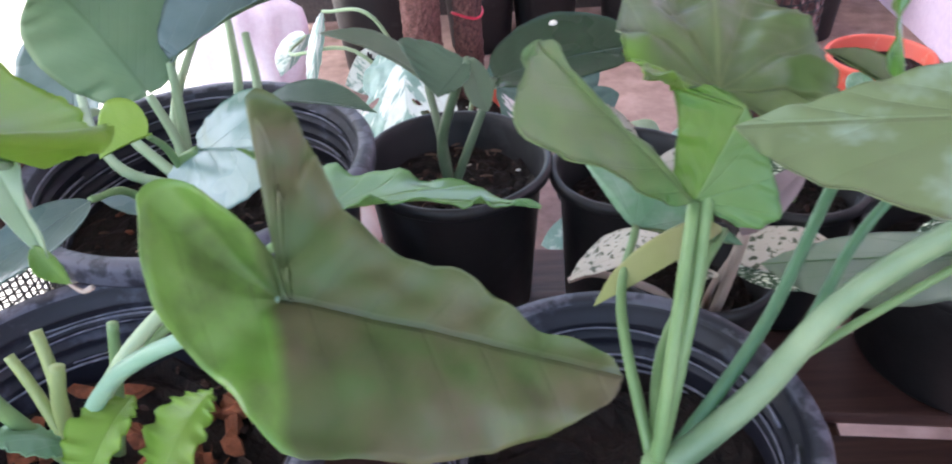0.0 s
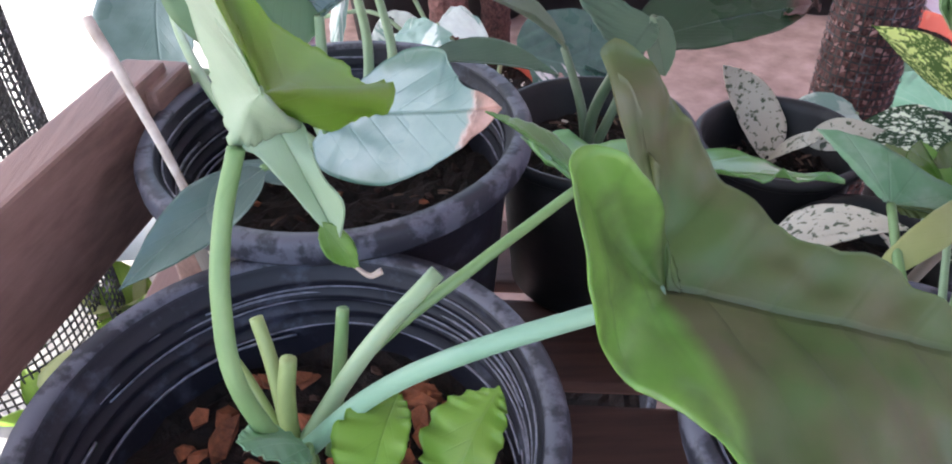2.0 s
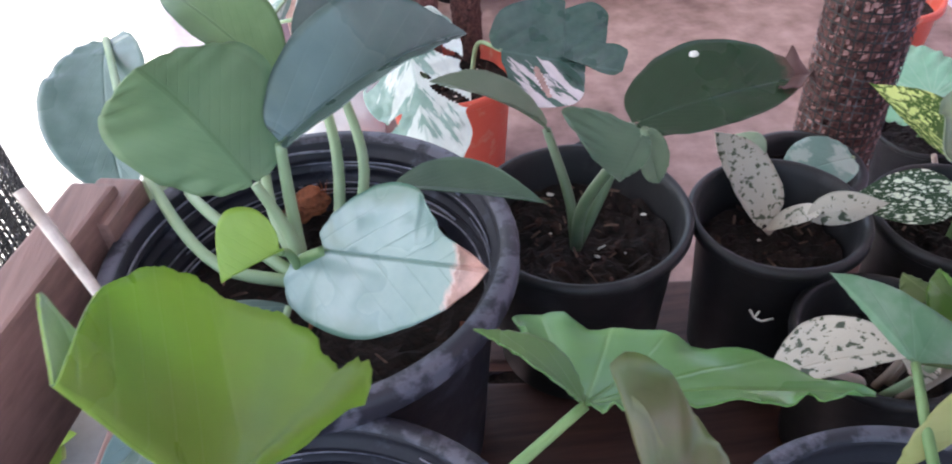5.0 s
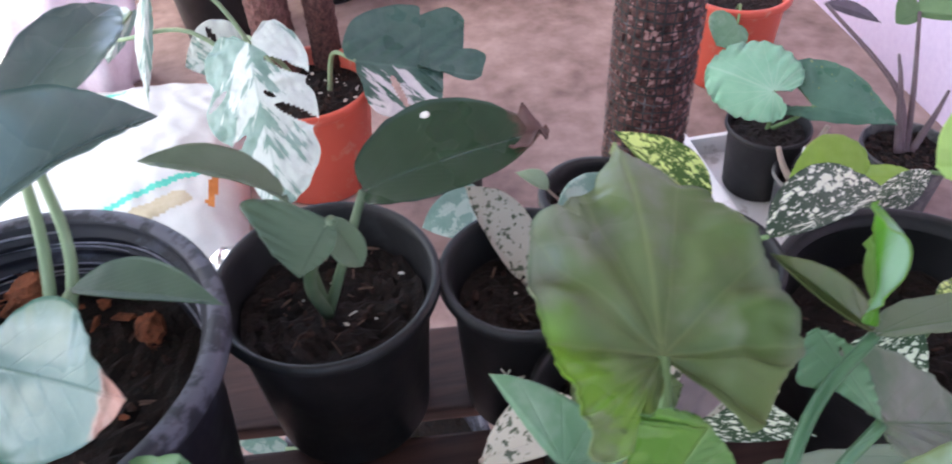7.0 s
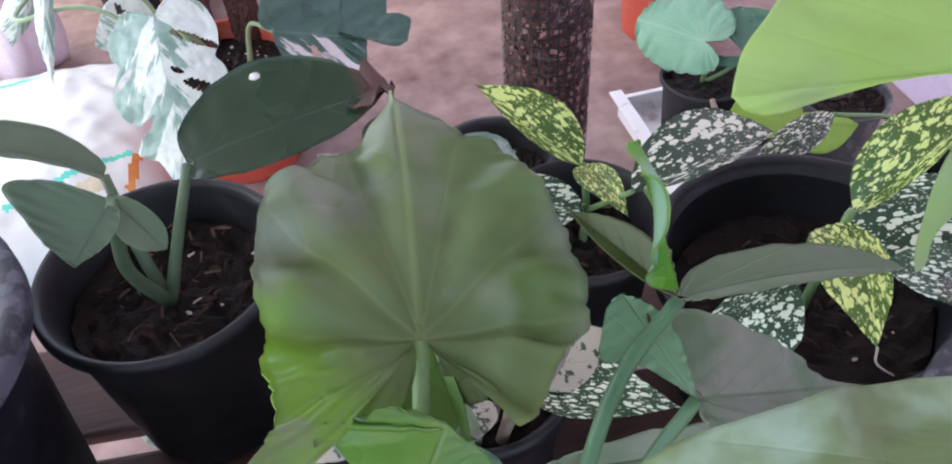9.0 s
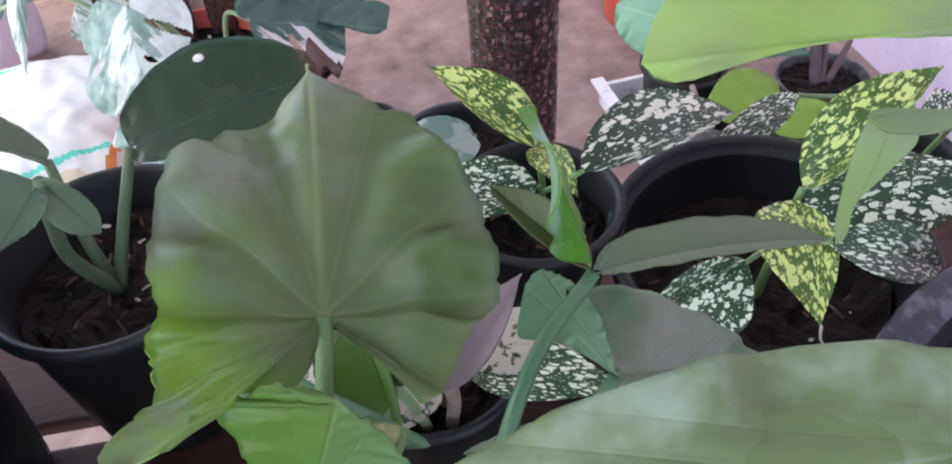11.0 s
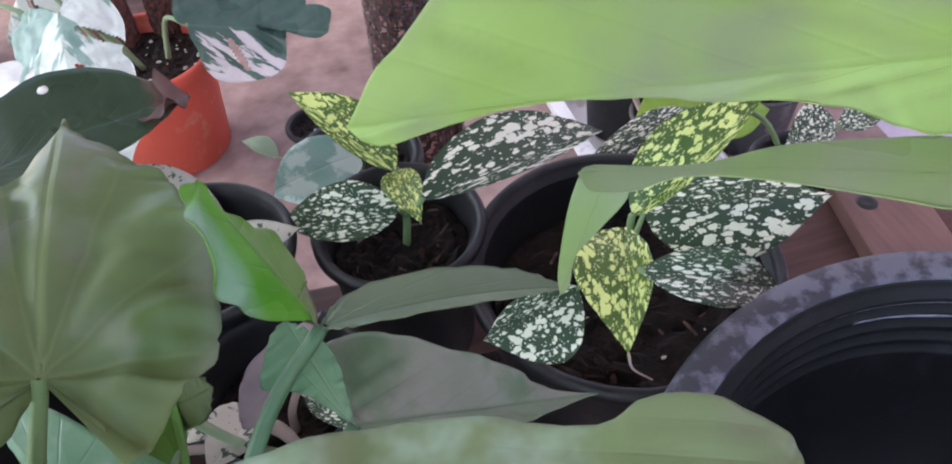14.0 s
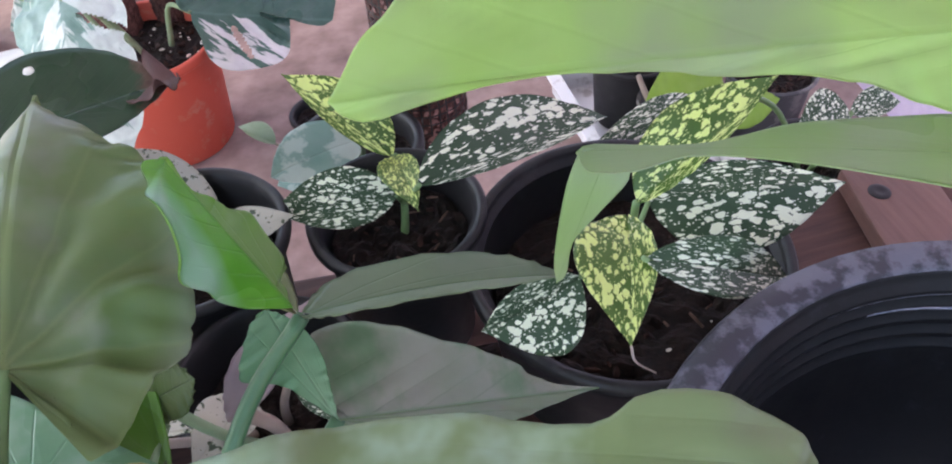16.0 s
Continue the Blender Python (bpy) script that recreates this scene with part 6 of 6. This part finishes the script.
# orange pot at the back
cT = (0.97, 1.83)
pT = thing("potted_plant", (*cT, 0), "green plant in a bright orange pot by the wall", "potted plant")
pot(pT, cT, 0.24, 0.13, 0.0, 0.2, ORANGE, 0.01, 0.02)
leaf(pT, (0.905, 1.692, 0.221), (0.848, 1.669, 0.186), (0.854, 1.722, 0.244), (0.919, 1.659, 0.189), "heart", L_TEAL, 0.05, -0.05, 0.03)
stalk(pT, [(0.96, 1.8, 0.2), (0.93, 1.74, 0.24), (0.905, 1.692, 0.221)], 0.005, 0.003, STALK)
# pale leaf of a small plant behind the bench
cU = (0.225, 0.72)
pU = thing("potted_plant", (*cU, 0), "pale blue-green young plant in a tall black pot behind the bench", "potted plant")
pot(pU, cU, 0.645, 0.06, 0.0, 0.62, BLACK)
leaf(pU, (0.158, 0.669, 0.703), (0.133, 0.688, 0.713), (0.142, 0.678, 0.707), (0.152, 0.685, 0.715), "lance", L_PALE, 0.1, 0.2, 0.03)
stalk(pU, [(0.21, 0.72, 0.61), (0.158, 0.669, 0.703)], 0.0018, 0.0012, STALK_CREAM)
leaf(pU, (0.219, 0.637, 0.714), (0.151, 0.621, 0.711), (0.197, 0.658, 0.725), (0.187, 0.608, 0.706), "ovate", L_MINT, 0.05, 0.0, 0.02)
stalk(pU, [(0.225, 0.72, 0.61), (0.228, 0.715, 0.645), (0.219, 0.637, 0.714)], 0.003, 0.002, STALK_PALE)

# sack on the floor
verts, faces = [], []
NX, NY = 110, 110
for j in range(NY + 1):
    for i in range(NX + 1):
        u, v = 2 * i / NX - 1, 2 * j / NY - 1
        h = 0.13 * max(0.0, (1 - abs(u) ** 3.5)) ** 0.5 * max(0.0, (1 - abs(v) ** 3.5)) ** 0.5
        x, y = -0.60 + 0.33 * u, 1.70 + 0.36 * v
        h += 0.012 * noise.noise(Vector((x * 9, y * 9, 1))) * (1 - max(abs(u), abs(v)) ** 6) + 0.006 * noise.noise(Vector((x * 26, y * 26, 4)))
        verts.append((x, y, 0.004 + max(h, 0.0)))
for j in range(NY):
    for i in range(NX):
        a = j * (NX + 1) + i
        faces.append((a, a + 1, a + NX + 2, a + NX + 1))
sack = thing("sack", (-0.6, 1.7, 0), "white woven plastic sack with green and orange print, lying flat", "sack")
mats = [SACK, GREEN_PRINT, ORANGE_PRINT, BEIGE_PRINT]
PRINTS = ((1, -0.55, 1.475, -0.335, 1.605, 0.008), (1, -0.75, 1.87, -0.56, 1.965, 0.009), (1, -0.75, 1.87, -0.80, 1.62, 0.008),
          (2, -0.332, 1.50, -0.322, 1.60, 0.008), (3, -0.47, 1.46, -0.39, 1.51, 0.022))
idx = []
for f in faces:
    x, y = sum(verts[i][0] for i in f) / 4, sum(verts[i][1] for i in f) / 4
    k = 0
    for m, xa, ya, xb, yb, w in PRINTS:
        q = min(1, max(0, ((x - xa) * (xb - xa) + (y - ya) * (yb - ya)) / ((xb - xa) ** 2 + (yb - ya) ** 2)))
        if math.hypot(x - xa - q * (xb - xa), y - ya - q * (yb - ya)) < w:
            k = m
    idx.append(k)
for k, nm, lab in ((0, "sack_body", ""), (1, "printed_band", "green printed band"), (2, "printed_mark", "orange printed mark"), (3, "printed_patch", "beige printed patch")):
    mesh_object(nm, verts, [f for f, i in zip(faces, idx) if i == k], [mats[k]], sack, label=lab)
# crumpled foil
bm = bmesh.new()
bmesh.ops.create_icosphere(bm, subdivisions=4, radius=0.06, matrix=pose(-0.30, 1.36, 0.03) @ Matrix.Diagonal((1.2, 0.9, 0.5, 1)))
for v in bm.verts:
    v.co += Vector((noise.noise(v.co * 45), noise.noise(v.co * 45 + Vector((5, 0, 0))), noise.noise(v.co * 45 + Vector((0, 5, 0))))) * 0.022
    v.co.z = max(v.co.z, 0.002)
foil = part("foil", bm, FOIL, None)
tagged(foil, "crumpled silver foil lying on the floor", "foil")

# roll of net outside the open side
net = thing("plastic_net", (-1.085, 1.21, -0.13), "loosely coiled roll of black plastic mesh standing on the yard", "net")
verts, faces = [], []


def net_at(u, v):
    a = 1.2 * 2 * math.pi * u
    r = 0.225 - 0.05 * u + 0.006 * math.sin(3 * a) + 0.004 * math.sin(9 * v + a)
    return Vector((-1.085 + r * math.cos(a), 1.21 + r * math.sin(a), -0.13 + 1.25 * v + 0.004 * math.sin(2 * a)))


def strand(p, q, r=0.0021):
    d = (q - p).normalized()
    x = d.orthogonal().normalized() * r
    y = d.cross(x)
    o = len(verts)
    verts.extend([p + x, p + y, p - x, p - y, q + x, q + y, q - x, q - y])
    for e in range(4):
        f = (e + 1) % 4
        faces.append((o + e, o + f, o + 4 + f, o + 4 + e))


NU, NV = 92, 66
for i in range(NU + 1):
    for j in range(NV + 1):
        p = net_at(i / NU, j / NV)
        if i < NU:
            strand(p, net_at((i + 1) / NU, j / NV))
        if j < NV:
            strand(p, net_at(i / NU, (j + 1) / NV))
tagged(mesh_object("net_sheet", verts, faces, [NET], net, smooth=False), kind="stuff")


# weeds by the net
for x, y in ((-0.97, 1.60), (-0.86, 1.29), (-0.93, 1.02)):
    weed = thing("weed", (x, y, -0.13), "blurred yellow-green weed growing on the yard", "weed", "weeds on the yard")
    rnd = random.Random(int(1000 * y))
    for k in range(16):
        a, h, w = rnd.uniform(0, 6.28), rnd.uniform(0.05, 0.12), rnd.uniform(0.02, 0.045)
        root = Vector((x, y, -0.13))
        tip = root + Vector((0.09 * math.cos(a), 0.09 * math.sin(a), h))
        side = Vector((-math.sin(a), math.cos(a), 0)) * w
        mid = root.lerp(tip, 0.5)
        leaf(weed, root, tip, mid + side, mid - side, "ovate", L_YELLOW if k % 3 == 0 else L_YOUNG, 0.15, 0.1, 0.03, cols=3, rows=10)


# things at the end of the porch
def black_pot(x, y, r, h, label):
    p = thing("empty_pot", (x, y, 0), label, "pot", "black pots along the back wall")
    pot(p, (x, y), h, r, 0.0, h - 0.05, BLACK, 0.006, 0.014)


for x, y, r, h in ((0.20, 2.62, 0.12, 0.22), (0.50, 2.60, 0.13, 0.24), (0.80, 2.58, 0.11, 0.2), (1.06, 2.55, 0.12, 0.22), (-0.33, 2.42, 0.16, 0.34), (-0.02, 2.60, 0.13, 0.26)):
    black_pot(x, y, r, h, "black plastic nursery pot standing on the floor")
# pink plastic bag
verts, faces = [], []
for j in range(25):
    z = 0.42 * j / 24
    for k in range(40):
        a = 2 * math.pi * k / 40
        r = (0.13 + 0.03 * math.sin(3.1 * j / 24)) * (1.0 if j < 18 else 1 - 0.13 * (j - 18)) * (1 + 0.14 * math.sin(5 * a + 0.15 * j) + 0.08 * math.sin(9 * a - 0.2 * j))
        verts.append((-0.70 + r * math.cos(a), 2.20 + 0.7 * r * math.sin(a), z))
for j in range(24):
    for k in range(40):
        a, c = j * 40 + k, j * 40 + (k + 1) % 40
        faces.append((a, c, c + 40, a + 40))
faces.append(tuple(range(39, -1, -1)))
bag = thing("plastic_bag", (-0.70, 2.20, 0), "pale pink plastic bag standing crumpled on the floor", "bag")
mesh_object("body", verts, faces, [PINK_CLOTH], bag)
for k in (-1, 1):
    tube("handle", [(-0.70 + 0.03 * k, 2.20, 0.40), (-0.70 + 0.06 * k, 2.19, 0.45), (-0.70 + 0.035 * k, 2.19, 0.49), (-0.70 + 0.005 * k, 2.20, 0.41)], 0.008, 0.007, PINK_CLOTH, bag, flat=0.4)
# plants under the bench, seen between the slats
cW = (-0.03, 0.70)
pW = thing("potted_plant", (*cW, 0), "pale green plant in a black pot under the bench", "potted plant")
pot(pW, cW, 0.30, 0.13, 0.0, 0.27, BLACK_WORN, 0.01, 0.014, 3)
for q in (((-0.147, 0.713, 0.323), (-0.205, 0.736, 0.337), (-0.179, 0.737, 0.343), (-0.177, 0.714, 0.319)), ((-0.092, 0.711, 0.330), (-0.035, 0.696, 0.324), (-0.058, 0.709, 0.334), (-0.069, 0.695, 0.317)), ((-0.009, 0.718, 0.323), (-0.084, 0.719, 0.310), (-0.050, 0.719, 0.317), (-0.035, 0.704, 0.304))):
    leaf(pW, *q, "ovate", L_MINT, 0.05, 0.0, 0.02)
for J in ((-0.147, 0.713, 0.323), (-0.092, 0.711, 0.330), (-0.009, 0.718, 0.323)):
    stalk(pW, [(-0.03, 0.70, 0.26), ((J[0] - 0.03) / 2, (J[1] + 0.70) / 2, (J[2] + 0.26) / 2 + 0.02), J], 0.005, 0.003, STALK_PALE)
cX = (0.20, 1.50)
pX = thing("potted_plant", (*cX, 0), "pale blue-green plant in a small black pot on the floor", "potted plant")
pot(pX, cX, 0.10, 0.06, 0.0, 0.08, BLACK)
leaf(pX, (0.204, 1.362, 0.117), (0.091, 1.337, 0.072), (0.137, 1.371, 0.115), (0.178, 1.309, 0.056), "heart", L_MINT, 0.05, 0.0, 0.03)
stalk(pX, [(0.20, 1.50, 0.08), (0.204, 1.362, 0.117)], 0.004, 0.003, STALK_PALE)
